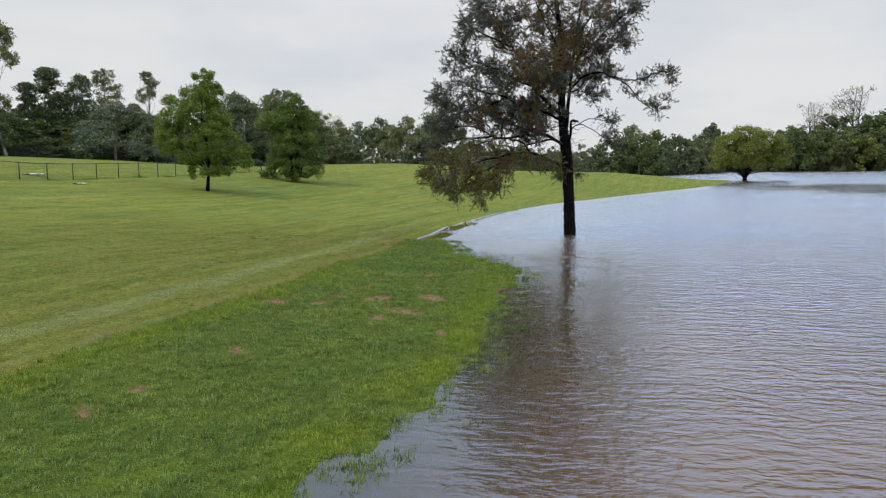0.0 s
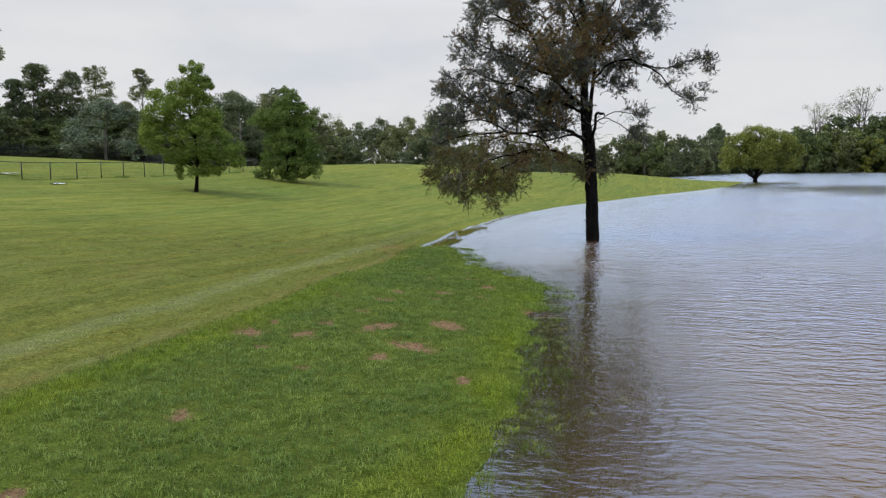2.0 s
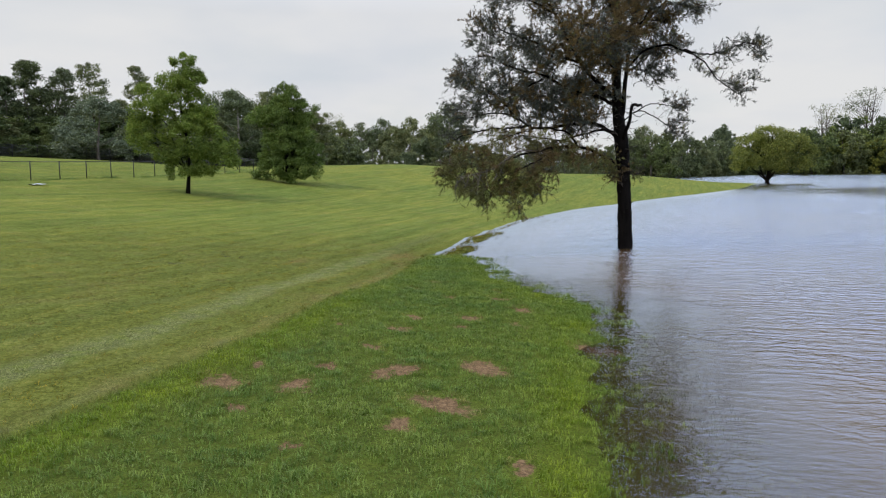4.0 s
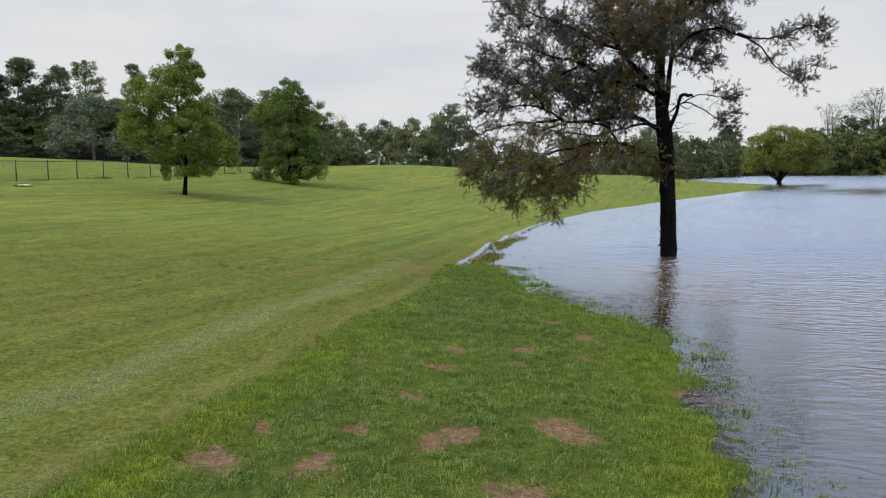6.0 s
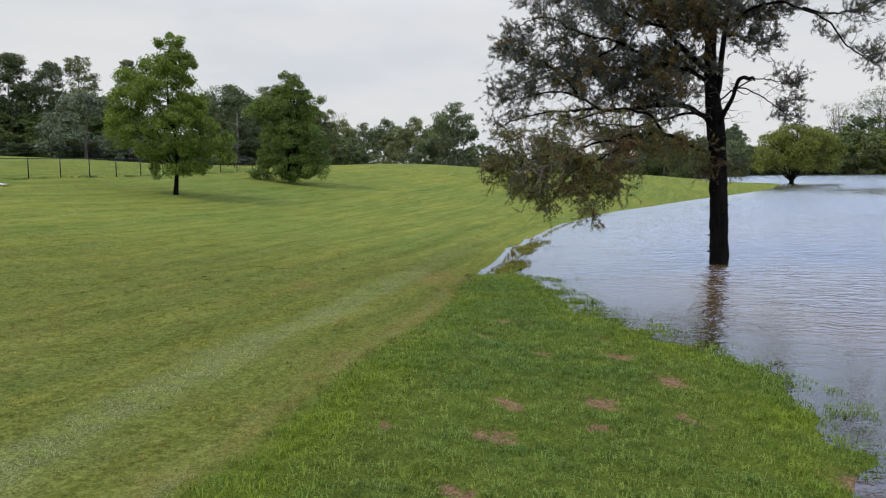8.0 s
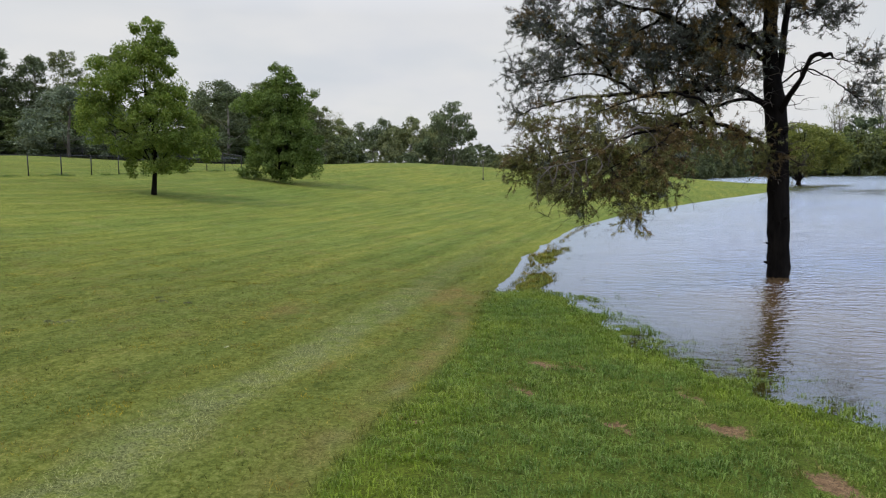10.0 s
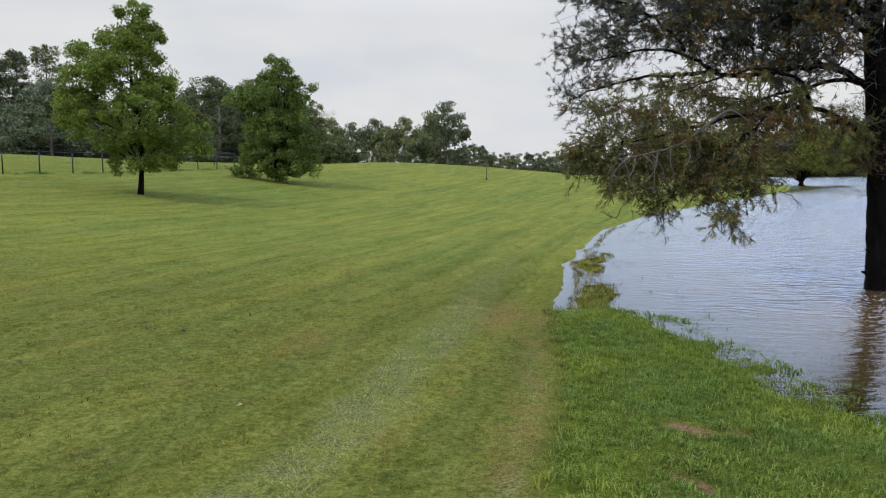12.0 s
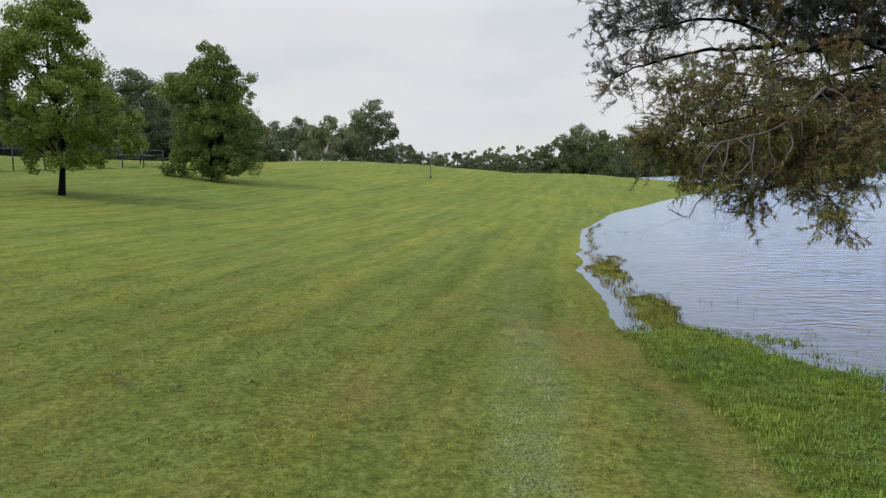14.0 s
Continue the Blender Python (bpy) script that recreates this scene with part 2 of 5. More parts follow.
def grass_material():
    m = Nodes("grass_blades")
    geo = m.n("NewGeometry")
    lush, dry, fresh, tone = (m.attr(k) for k in ("lush", "dry", "fresh", "tone"))
    one = geo.outputs["Random Per Island"]
    # long grass: bluish in the middle of the belt, yellow-green where it is softest
    cool = m.ramp(tone, (0.0, (0.064, 0.108, 0.012)), (0.5, (0.118, 0.176, 0.023)), (1.0, (0.205, 0.272, 0.056)))
    warm = m.ramp(tone, (0.0, (0.098, 0.142, 0.007)), (0.5, (0.165, 0.222, 0.012)), (1.0, (0.240, 0.300, 0.024)))
    a = m.mix(fresh, cool, warm)
    a = m.mix(m.span(m.noise(0.6, 4, 0.6), 0.40, 0.62), m.mix(1.0, a, (0.82, 0.90, 0.95), "MULTIPLY"), m.mix(1.0, a, (1.14, 1.08, 1.0), "MULTIPLY"))
    a = m.mix(m.span(one, 0.86, 1.0, 0.0, 0.5), a, (0.20, 0.205, 0.075))
    b = m.ramp(tone, (0.0, (0.038, 0.042, 0.005)), (0.5, (0.142, 0.150, 0.014)), (0.85, (0.260, 0.252, 0.036)), (1.0, (0.37, 0.310, 0.085)))
    b = m.mix(m.span(m.noise(1.3, 4, 0.6), 0.42, 0.58), m.mix(1.0, b, (0.82, 0.97, 1.05), "MULTIPLY"), m.mix(1.0, b, (1.24, 1.06, 0.62), "MULTIPLY"))
    b = m.mix(m.span(m.noise(0.8, 4, 0.6, (1.0, 0.05, 1, 18)), 0.4, 0.62), m.mix(1.0, b, (0.80, 0.88, 0.86), "MULTIPLY"), m.mix(1.0, b, (1.12, 1.10, 1.05), "MULTIPLY"))
    b = m.mix(1.0, b, m.mix(m.span(m.noise(5.0, 5, 0.7, (1.0, 0.5, 1, 18)), 0.40, 0.60), (0.55, 0.58, 0.58), (1.25, 1.21, 1.17)), "MULTIPLY")
    shed = m.span(m.noise(1.5, 6, 0.75, (1.0, 0.3, 1, 18)), 0.56, 0.64, 0.0, 0.7)
    b = m.mix(shed, b, m.mix(tone, (0.070, 0.084, 0.022), (0.29, 0.31, 0.095)))
    b = m.mix(1.0, b, (0.87, 0.79, 0.71), "MULTIPLY")
    straw = m.math("MULTIPLY", m.span(m.noise(0.9, 5, 0.7), 0.47, 0.62), m.span(one, 0.3, 1.0, 0.0, 0.8))
    b = m.mix(straw, b, (0.27, 0.20, 0.085))
    col = m.mix(lush, b, a)
    col = m.mix(m.math("MULTIPLY", dry, m.span(one, 0.0, 1.0, 0.3, 0.95)), col, m.mix(tone, (0.12, 0.074, 0.022), (0.38, 0.24, 0.09)))
    col = m.mix(m.attr("track"), col, m.mix(tone, (0.115, 0.125, 0.042), (0.40, 0.408, 0.155)))
    # a blade's sheen follows the sward more than its own thin face
    lift = m.nt.nodes.new("ShaderNodeVectorMath")
    lift.operation = "MULTIPLY_ADD"
    m.link(geo.outputs["Normal"], lift.inputs[0])
    lift.inputs[1].default_value, lift.inputs[2].default_value = (0.7, 0.7, 0.7), (0, 0, 0.6)
    level = m.nt.nodes.new("ShaderNodeVectorMath")
    level.operation = "NORMALIZE"
    m.link(lift.outputs[0], level.inputs[0])
    p = m.principled(col, 0.5, level.outputs[0], spec=0.05)
    m.link(m.span(lush, 0, 1, 0.04, 0.12), p.node.inputs["Specular IOR Level"])
    tr = m.n("BsdfTranslucent")
    m.link(col, tr.inputs["Color"])
    sh = m.n("MixShader")
    sh.inputs[0].default_value = 0.3
    m.link(p, sh.inputs[1]); m.link(tr.outputs[0], sh.inputs[2])
    return m.done(sh.outputs[0])


def water_material():
    """Muddy flood water: a rippled mirror over brown murk, clear only where it is very shallow."""
    m = Nodes("flood_water")
    depth = m.attr("depth")
    ripple = m.noise(2.4, 4, 0.6, (0.42, 1.5, 1, 14))
    chop = m.noise(6.5, 3, 0.55, (0.5, 1.3, 1, -8))
    swell = m.noise(0.35, 2, 0.5, (0.6, 1.2, 1))
    gust = m.span(m.noise(0.05, 3, 0.5, (0.6, 1.4, 1)), 0.35, 0.65, 0.45, 1.0)
    calm = m.span(depth, 0.0, 0.5, 0.12, 1.0)
    geo = m.n("NewGeometry")
    turn = m.n("VectorRotate")
    turn.rotation_type = "Z_AXIS"
    turn.inputs["Angle"].default_value = radians(17)
    m.link(geo.outputs["Position"], turn.inputs["Vector"])
    flat = m.n("Mapping")
    flat.inputs["Scale"].default_value = (0.75, 1, 1)
    m.link(turn.outputs[0], flat.inputs["Vector"])
    crest = m.n("TexWave", Scale=0.62, Distortion=17.0, Detail=4.0, Detail_Scale=1.5, Detail_Roughness=0.65)
    crest.wave_type, crest.bands_direction, crest.wave_profile = "BANDS", "Y", "SIN"
    m.link(flat.outputs[0], crest.inputs["Vector"])
    patch = m.span(m.noise(0.4, 2, 0.5), 0.35, 0.65, 0.25, 1.0)
    h = m.math("ADD", m.math("ADD", m.math("MULTIPLY", ripple, 1.0), m.math("MULTIPLY", m.math("MULTIPLY", crest.outputs["Fac"], patch), 0.36)), m.math("ADD", m.math("MULTIPLY", chop, 0.46), m.math("MULTIPLY", swell, 0.8)))
    b = m.n("Bump", Distance=0.09)
    near_bank = m.n("SeparateXYZ")
    m.link(geo.outputs["Position"], near_bank.inputs[0])
    calm = m.math("MULTIPLY", calm, m.span(near_bank.outputs["Y"], 8, 90, 1.0, 0.62))
    m.link(m.math("MULTIPLY", m.math("MULTIPLY", gust, calm), 0.92), b.inputs["Strength"])
    m.link(h, b.inputs["Height"])
    silt = m.mix(m.span(m.noise(0.25, 4, 0.6), 0.35, 0.65), (0.098, 0.060, 0.026), (0.120, 0.074, 0.033))
    murk = m.n("BsdfDiffuse")
    m.link(silt, murk.inputs["Color"])
    clear = m.n("BsdfTransparent")
    clear.inputs["Color"].default_value = (0.86, 0.80, 0.68, 1)
    body = m.n("MixShader")
    m.link(m.span(depth, 0.0, 0.32, 0.12, 1.0), body.inputs[0])
    m.link(clear.outputs[0], body.inputs[1]); m.link(murk.outputs[0], body.inputs[2])
    gloss = m.n("BsdfGlossy", Roughness=0.05)
    gloss.inputs["Color"].default_value = (0.76, 0.87, 1.0, 1)
    # shading normals tilted toward the near bank: reflections lifted off the woods into sky
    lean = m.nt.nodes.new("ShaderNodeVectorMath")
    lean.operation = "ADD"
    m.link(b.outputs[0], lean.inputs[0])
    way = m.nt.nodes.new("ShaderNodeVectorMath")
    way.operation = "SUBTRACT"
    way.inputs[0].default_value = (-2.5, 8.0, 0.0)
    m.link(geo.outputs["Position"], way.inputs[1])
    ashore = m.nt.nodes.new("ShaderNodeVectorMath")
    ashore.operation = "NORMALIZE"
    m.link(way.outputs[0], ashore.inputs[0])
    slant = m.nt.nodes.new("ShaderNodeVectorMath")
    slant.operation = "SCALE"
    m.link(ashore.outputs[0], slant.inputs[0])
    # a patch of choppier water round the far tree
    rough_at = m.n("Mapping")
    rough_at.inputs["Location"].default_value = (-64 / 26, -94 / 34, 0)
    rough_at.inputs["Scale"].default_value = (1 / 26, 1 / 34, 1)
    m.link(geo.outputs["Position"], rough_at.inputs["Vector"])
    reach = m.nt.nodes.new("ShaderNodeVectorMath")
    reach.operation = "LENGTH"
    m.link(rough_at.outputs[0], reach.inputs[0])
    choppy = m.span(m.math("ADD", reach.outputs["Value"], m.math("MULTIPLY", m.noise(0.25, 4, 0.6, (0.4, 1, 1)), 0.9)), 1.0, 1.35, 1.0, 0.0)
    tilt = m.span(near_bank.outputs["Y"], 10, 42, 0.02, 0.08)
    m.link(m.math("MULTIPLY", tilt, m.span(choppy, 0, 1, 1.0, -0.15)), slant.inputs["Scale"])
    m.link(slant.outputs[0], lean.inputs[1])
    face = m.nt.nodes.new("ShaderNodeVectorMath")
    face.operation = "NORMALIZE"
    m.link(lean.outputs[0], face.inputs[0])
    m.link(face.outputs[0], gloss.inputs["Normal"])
    fres = m.n("Fresnel", IOR=1.62)
    top = m.n("MixShader")
    m.link(fres.outputs[0], top.inputs[0])
    m.link(body.outputs[0], top.inputs[1]); m.link(gloss.outputs[0], top.inputs[2])
    return m.done(top.outputs[0])


GROUND, BLADES, WATER = ground_material(), grass_material(), water_material()
LEAF_BRIGHT = leaf_material("leaves_fresh_green", (0.078, 0.126, 0.018), (0.148, 0.215, 0.036), (0.225, 0.285, 0.065), 0.35, 0.5)
LEAF_BUSH = leaf_material("leaves_mid_green", (0.075, 0.115, 0.017), (0.16, 0.22, 0.038), (0.27, 0.33, 0.08), 0.32, 0.5)
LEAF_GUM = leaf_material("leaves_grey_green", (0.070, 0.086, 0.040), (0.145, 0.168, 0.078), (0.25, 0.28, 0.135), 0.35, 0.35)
LEAF_PALE = leaf_material("leaves_silver_green", (0.075, 0.098, 0.062), (0.14, 0.172, 0.11), (0.25, 0.29, 0.195), 0.2, 0.5)
LEAF_DARK = leaf_material("leaves_dark_green", (0.040, 0.058, 0.018), (0.085, 0.116, 0.035), (0.165, 0.21, 0.068), 0.30, 0.25)
# duller and greyer than LEAF_DARK; on far trees it stands in for haze
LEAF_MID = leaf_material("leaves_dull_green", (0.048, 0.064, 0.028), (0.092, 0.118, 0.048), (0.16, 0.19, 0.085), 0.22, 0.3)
LEAF_OLIVE = leaf_material("leaves_olive", (0.10, 0.122, 0.024), (0.195, 0.222, 0.045), (0.31, 0.33, 0.09), 0.35, 0.3)
LEAF_OAK = leaf_material("needle_sprays", (0.044, 0.051, 0.045), (0.084, 0.094, 0.082), (0.175, 0.188, 0.168), 0.08, 0.9)
LEAF_RUST = leaf_material("needle_sprays_browned", (0.060, 0.041, 0.014), (0.130, 0.086, 0.028), (0.22, 0.148, 0.052), 0.05, 0.9)
LEAF_LOW = leaf_material("needle_sprays_olive", (0.070, 0.070, 0.019), (0.145, 0.140, 0.038), (0.26, 0.245, 0.078), 0.12, 0.9)
BARK_DARK = bark_material("bark_near_black", (0.0025, 0.0021, 0.0018), (0.011, 0.009, 0.007), 9)
BARK_TWIG = bark_material("bark_twig", (0.014, 0.011, 0.010), (0.050, 0.041, 0.034), 9)
BARK_GREY = bark_material("bark_grey", (0.05, 0.042, 0.036), (0.15, 0.13, 0.11), 5)
BARK_PALE = bark_material("bark_pale_gum", (0.14, 0.12, 0.10), (0.34, 0.31, 0.27), 3)
FENCE_PAINT = plain_material("fence_black_steel", (0.012, 0.012, 0.012), (0.028, 0.027, 0.025), 14, 0.5)


# ---- mesh helpers ----
def mesh_np(name, verts, faces, mat, smooth=False, **attrs):
    """A mesh out of arrays; faces: an array (n, k), or a list of such arrays."""
    groups = [np.asarray(f, dtype=np.int64) for f in (faces if isinstance(faces, list) else [faces])]
    groups = [g for g in groups if len(g)]
    me = bpy.data.meshes.new(name)
    verts = np.asarray(verts, dtype=np.float32)
    me.vertices.add(len(verts))
    me.vertices.foreach_set("co", verts.ravel())
    loops = np.concatenate([g.ravel() for g in groups]).astype(np.int32)
    sizes = np.concatenate([np.full(len(g), g.shape[1]) for g in groups])
    starts = np.concatenate([[0], np.cumsum(sizes)[:-1]]).astype(np.int32)
    me.loops.add(len(loops))
    me.loops.foreach_set("vertex_index", loops)
    me.polygons.add(len(sizes))
    me.polygons.foreach_set("loop_start", starts)
    if smooth:
        me.polygons.foreach_set("use_smooth", np.ones(len(sizes), dtype=bool))
    for key, values in attrs.items():
        at = me.attributes.new(key, "FLOAT", "POINT")
        at.data.foreach_set("value", np.asarray(values, dtype=np.float32).ravel())
    me.materials.append(mat)
    me.update(calc_edges=True)
    return me


def piece(name, me, parent=None, label=""):
    ob = new(name, me)
    if parent:
        ob.parent = parent
    return tagged(ob, label)


def thing(name, at, label, category, group="", kind=""):
    ob = new(name)
    ob.location = at
    return tagged(ob, label, category, group, kind)


class Shape:
    """Gathers verts and faces of one mesh."""
    def __init__(self):
        self.v, self.quads, self.tris, self.count = [], [], [], 0

    def add(self, v, quads=None, tris=None):
        v = np.asarray(v, dtype=float).reshape(-1, 3)
        self.v.append(v)
        if quads is not None and len(quads):
            self.quads.append(np.asarray(quads) + self.count)
        if tris is not None and len(tris):
            self.tris.append(np.asarray(tris) + self.count)
        self.count += len(v)

    def tube(self, pts, radii, sides=6, rough=0.0, rng=None):
        pts = np.asarray(pts, dtype=float)
        n = len(pts)
        tan = np.gradient(pts, axis=0)
        tan /= np.linalg.norm(tan, axis=1)[:, None] + 1e-9
        ref = np.array([0.31, 0.95, 0.05]) if abs(tan[0][1]) < 0.8 else np.array([0.95, 0.1, 0.3])
        a = np.cross(tan, ref)
        a /= np.linalg.norm(a, axis=1)[:, None] + 1e-9
        b = np.cross(tan, a)
        ang = np.linspace(0, 2 * np.pi, sides, endpoint=False)
        r = np.asarray(radii, dtype=float)[:, None] * np.ones((1, sides))
        if rough and rng is not None:
            r = r * (1 + rough * rng.standard_normal(r.shape))
        v = pts[:, None, :] + r[..., None] * (np.cos(ang)[None, :, None] * a[:, None, :] + np.sin(ang)[None, :, None] * b[:, None, :])
        i = np.arange(n - 1)[:, None] * sides
        k = np.arange(sides)[None, :]
        k2 = (k + 1) % sides
        q = np.stack([i + k, i + k2, i + sides + k2, i + sides + k], axis=-1).reshape(-1, 4)
        v = np.concatenate([v.reshape(-1, 3), pts[:1], pts[-1:]])
        c0, c1 = n * sides, n * sides + 1
        caps = [(c0, (j + 1) % sides, j) for j in range(sides)] + [(c1, (n - 1) * sides + j, (n - 1) * sides + (j + 1) % sides) for j in range(sides)]
        self.add(v, q, caps)

    def box(self, lo, hi):
        (x0, y0, z0), (x1, y1, z1) = lo, hi
        self.add([(x0, y0, z0), (x1, y0, z0), (x1, y1, z0), (x0, y1, z0), (x0, y0, z1), (x1, y0, z1), (x1, y1, z1), (x0, y1, z1)],
                 [(0, 3, 2, 1), (4, 5, 6, 7), (0, 1, 5, 4), (1, 2, 6, 5), (2, 3, 7, 6), (3, 0, 4, 7)])

    def mesh(self, name, mat, smooth=False):
        faces = []
        if self.quads:
            faces.append(np.concatenate(self.quads))
        if self.tris:
            faces.append(np.concatenate(self.tris))
        return mesh_np(name, np.concatenate(self.v), faces, mat, smooth)


def unit(v):
    return v / (np.linalg.norm(v, axis=-1, keepdims=True) + 1e-9)


def leaf_cloud(shape, centres, length, width, rng, lean=None, droop=0.0, needle=False):
    """Leaves as small kites at the centres, turned at random, or along lean."""
    n = len(centres)
    d = rng.standard_normal((n, 3))
    if lean is not None:
        d = unit(d) * 0.7 + lean
    d[:, 2] -= droop
    d = unit(d)
    s = unit(np.cross(d, rng.standard_normal((n, 3))))
    L = (length * rng.uniform(0.6, 1.3, n))[:, None]
    W = (width * rng.uniform(0.6, 1.3, n))[:, None]
    if needle:
        shape.add(np.stack([centres - s * W * 0.5, centres + s * W * 0.5, centres + d * L], axis=1).reshape(-1, 3), None, np.arange(3 * n).reshape(-1, 3))
        return
    up = np.cross(d, s) * W * 0.25
    v = np.stack([centres - d * L * 0.5, centres + s * W * 0.5 - d * L * 0.05 + up, centres + d * L * 0.5, centres - s * W * 0.5 - d * L * 0.05 + up], axis=1).reshape(-1, 3)
    shape.add(v, np.arange(4 * n).reshape(-1, 4))


# ---- the lie of the land ----
SHORE_Y = np.array([-60, 0, 4, 5, 6.2, 8.1, 10, 12, 13.2, 14.2, 15, 16.7, 18.25, 18.6, 20.6, 22, 24.5, 27, 28.7, 35, 43.5, 56.5, 63.5, 74.4, 80, 90]) * U
SHORE_X = np.array([-22, -1.9, -0.83, -0.5, 0, 0.47, 0.75, 1.2, 1.3, 0.75, 0.45, 0.2, 0.1, -0.82, -0.32, -0.1, 0.7, 1.45, 2.0, 5.05, 10.5, 19.4, 23.8, 29, 32.5, 39]) * U
LUSH_Y = np.array([-110, 0, 10.5, 13.6, 15.7, 18.8, 20.1, 23.1, 25.4, 27.9, 29.7, 31.2, 33.2, 34.8])
LUSH_X = np.array([-48, -10.2, -7.1, -6.38, -5.75, -4.95, -4.58, -3.86, -3.3, -2.71, -2.33, -2.1, -1.86, -1.52])
TRACK_Y = np.array([-38, 13.4, 16.5, 19.7, 22.5, 25.1, 28.5, 30.7, 32.1, 33.7, 36.8, 38.8, 45.6, 60])
TRACK_X = np.array([-23, -8.3, -7.6, -6.7, -6.0, -5.42, -4.6, -4.12, -3.73, -3.5, -2.86, -2.46, -1.0, 2.0])
RISE_D = np.array([-400, -12, -3, -1, 0, 1, 3, 6, 8, 11.4, 14, 15.6, 19, 22, 400]) * U
RISE_Z = np.array([-1.4, -1.2, -0.24, -0.065, 0, 0.06, 0.165, 0.28, 0.50, 0.96, 1.32, 1.60, 2.02, 2.12, 2.15]) * U
CAP_X = np.array([-400, -4, 2, 9, 17, 25, 400]) * U
CAP_Z = np.array([2.2, 2.15, 1.75, 1.18, 1.02, 0.8, 0.5]) * U


def lumps(x, y, seed, size):
    """Smooth uneven ground, about -1 to 1."""
    rng = np.random.default_rng(seed)
    out = np.zeros(np.broadcast(x, y).shape)
    for k in range(7):
        a, w, p = rng.uniform(0, 2 * np.pi), 2 * np.pi / (size * rng.uniform(0.6, 1.8)), rng.uniform(0, 6.28)
        out = out + np.sin((x * np.cos(a) + y * np.sin(a)) * w + p)
    return out / 4.0


def from_shore(x, y):
    """Metres inland of the water's edge, roughly; negative out in the water."""
    sx = np.interp(y, SHORE_Y, SHORE_X) + 0.13 * lumps(x * 0, y, 5, 2.6) + 0.07 * lumps(x * 0, y, 6, 0.7)
    slope = np.interp(y, np.array([0, 20, 27, 33, 40, 60]) * U, [0.12, 0.15, 0.42, 0.5, 0.64, 0.6])
    return (sx - x) / np.sqrt(1 + slope ** 2)


def land(x, y):
    d = from_shore(x, y)
    z = np.interp(d, RISE_D, RISE_Z)
    far = np.clip((y - 46 * U) / (8 * U), 0, 1)
    cap = np.interp(x, CAP_X, CAP_Z)
    z = np.where(z > cap, z + far * (cap - z), z)
    back = (31 * U - (y - 79 * U) * 0.55 - x) * 0.85
    z = np.where(y > 60 * U, np.minimum(z, np.clip(back * 0.11, -2.5, 9)), z)
    z = z + 0.05 * np.clip(-x - 15 * U, 0, 60 * U)
    z = z - 1.9 * np.exp(-((x + 26) / 8) ** 2 - ((y - 101) / 10) ** 2)
    # a strip of tufts just out from the edge, with a narrow channel behind it
    bank = np.exp(-((d + 0.95) / 0.42) ** 2) * np.clip((y - 18.2 * U) / 0.6, 0, 1) * np.clip((24.5 * U - y) / 3, 0, 1)
    z = z + bank * (0.075 + 0.09 * lumps(x, y, 13, 2.6))
    wild = np.clip(d / 6.0, 0, 1)
    return z + 0.035 * wild * lumps(x, y, 11, 7.0) + 0.012 * np.clip(d, 0, 1) * lumps(x, y, 12, 1.6) + 0.026 * np.exp(-(d / 1.0) ** 2) * lumps(x, y, 14, 1.1) * np.clip((18.4 * U - y) / 1.5, 0, 1)


def lush_at(x, y):
    bx = np.interp(y, LUSH_Y, LUSH_X) + 0.10 * lumps(x, y, 21, 1.3) + 0.05 * lumps(x, y, 28, 0.35)
    edge = np.clip((x - bx) / 0.30 + 0.5, 0, 1)
    return edge * np.clip((18.9 * U - y) / 0.8, 0, 1)


def track_at(x, y):
    """How thick the mower's cuttings lie: the broad swath, and a thin broken line by the long grass."""
    tx = np.interp(y, TRACK_Y, TRACK_X) + 0.09 * lumps(x * 0, y, 22, 3)
    half = 0.46 + 0.10 * lumps(x * 0, y, 23, 1.4)
    fade = np.clip((50 - y) / 18, 0, 1)
    broad = fade * np.exp(-(((x - tx) / half) ** 4))
    ex = np.interp(y, LUSH_Y, LUSH_X) - 0.33 + 0.10 * lumps(x * 0, y, 24, 2.0)
    thin = np.exp(-(((x - ex) / 0.13) ** 2)) * np.clip(0.35 + 0.9 * lumps(x, y, 25, 1.5), 0, 1) * np.clip((33 - y) / 3, 0, 1)
    return np.maximum(broad, 0.8 * thin)


def fresh_at(x, y):
    """The softest, brightest grass: a belt along the mown edge and another by the water."""
    bx = np.interp(y, LUSH_Y, LUSH_X)
    d = from_shore(x, y)
    belt = np.exp(-(((x - bx - 0.45) / 0.55) ** 2)) * np.interp(y, [22, 28], [1.0, 0.3])
    bank = np.exp(-(((d - 0.45) / 0.55) ** 2)) * np.clip(0.75 + 0.5 * lumps(x, y, 26, 2.2), 0, 1) * np.interp(y, [22, 28], [1.0, 0.45])
    return np.clip(np.maximum(belt, bank) + 0.18 * lumps(x, y, 27, 0.8), 0, 1)


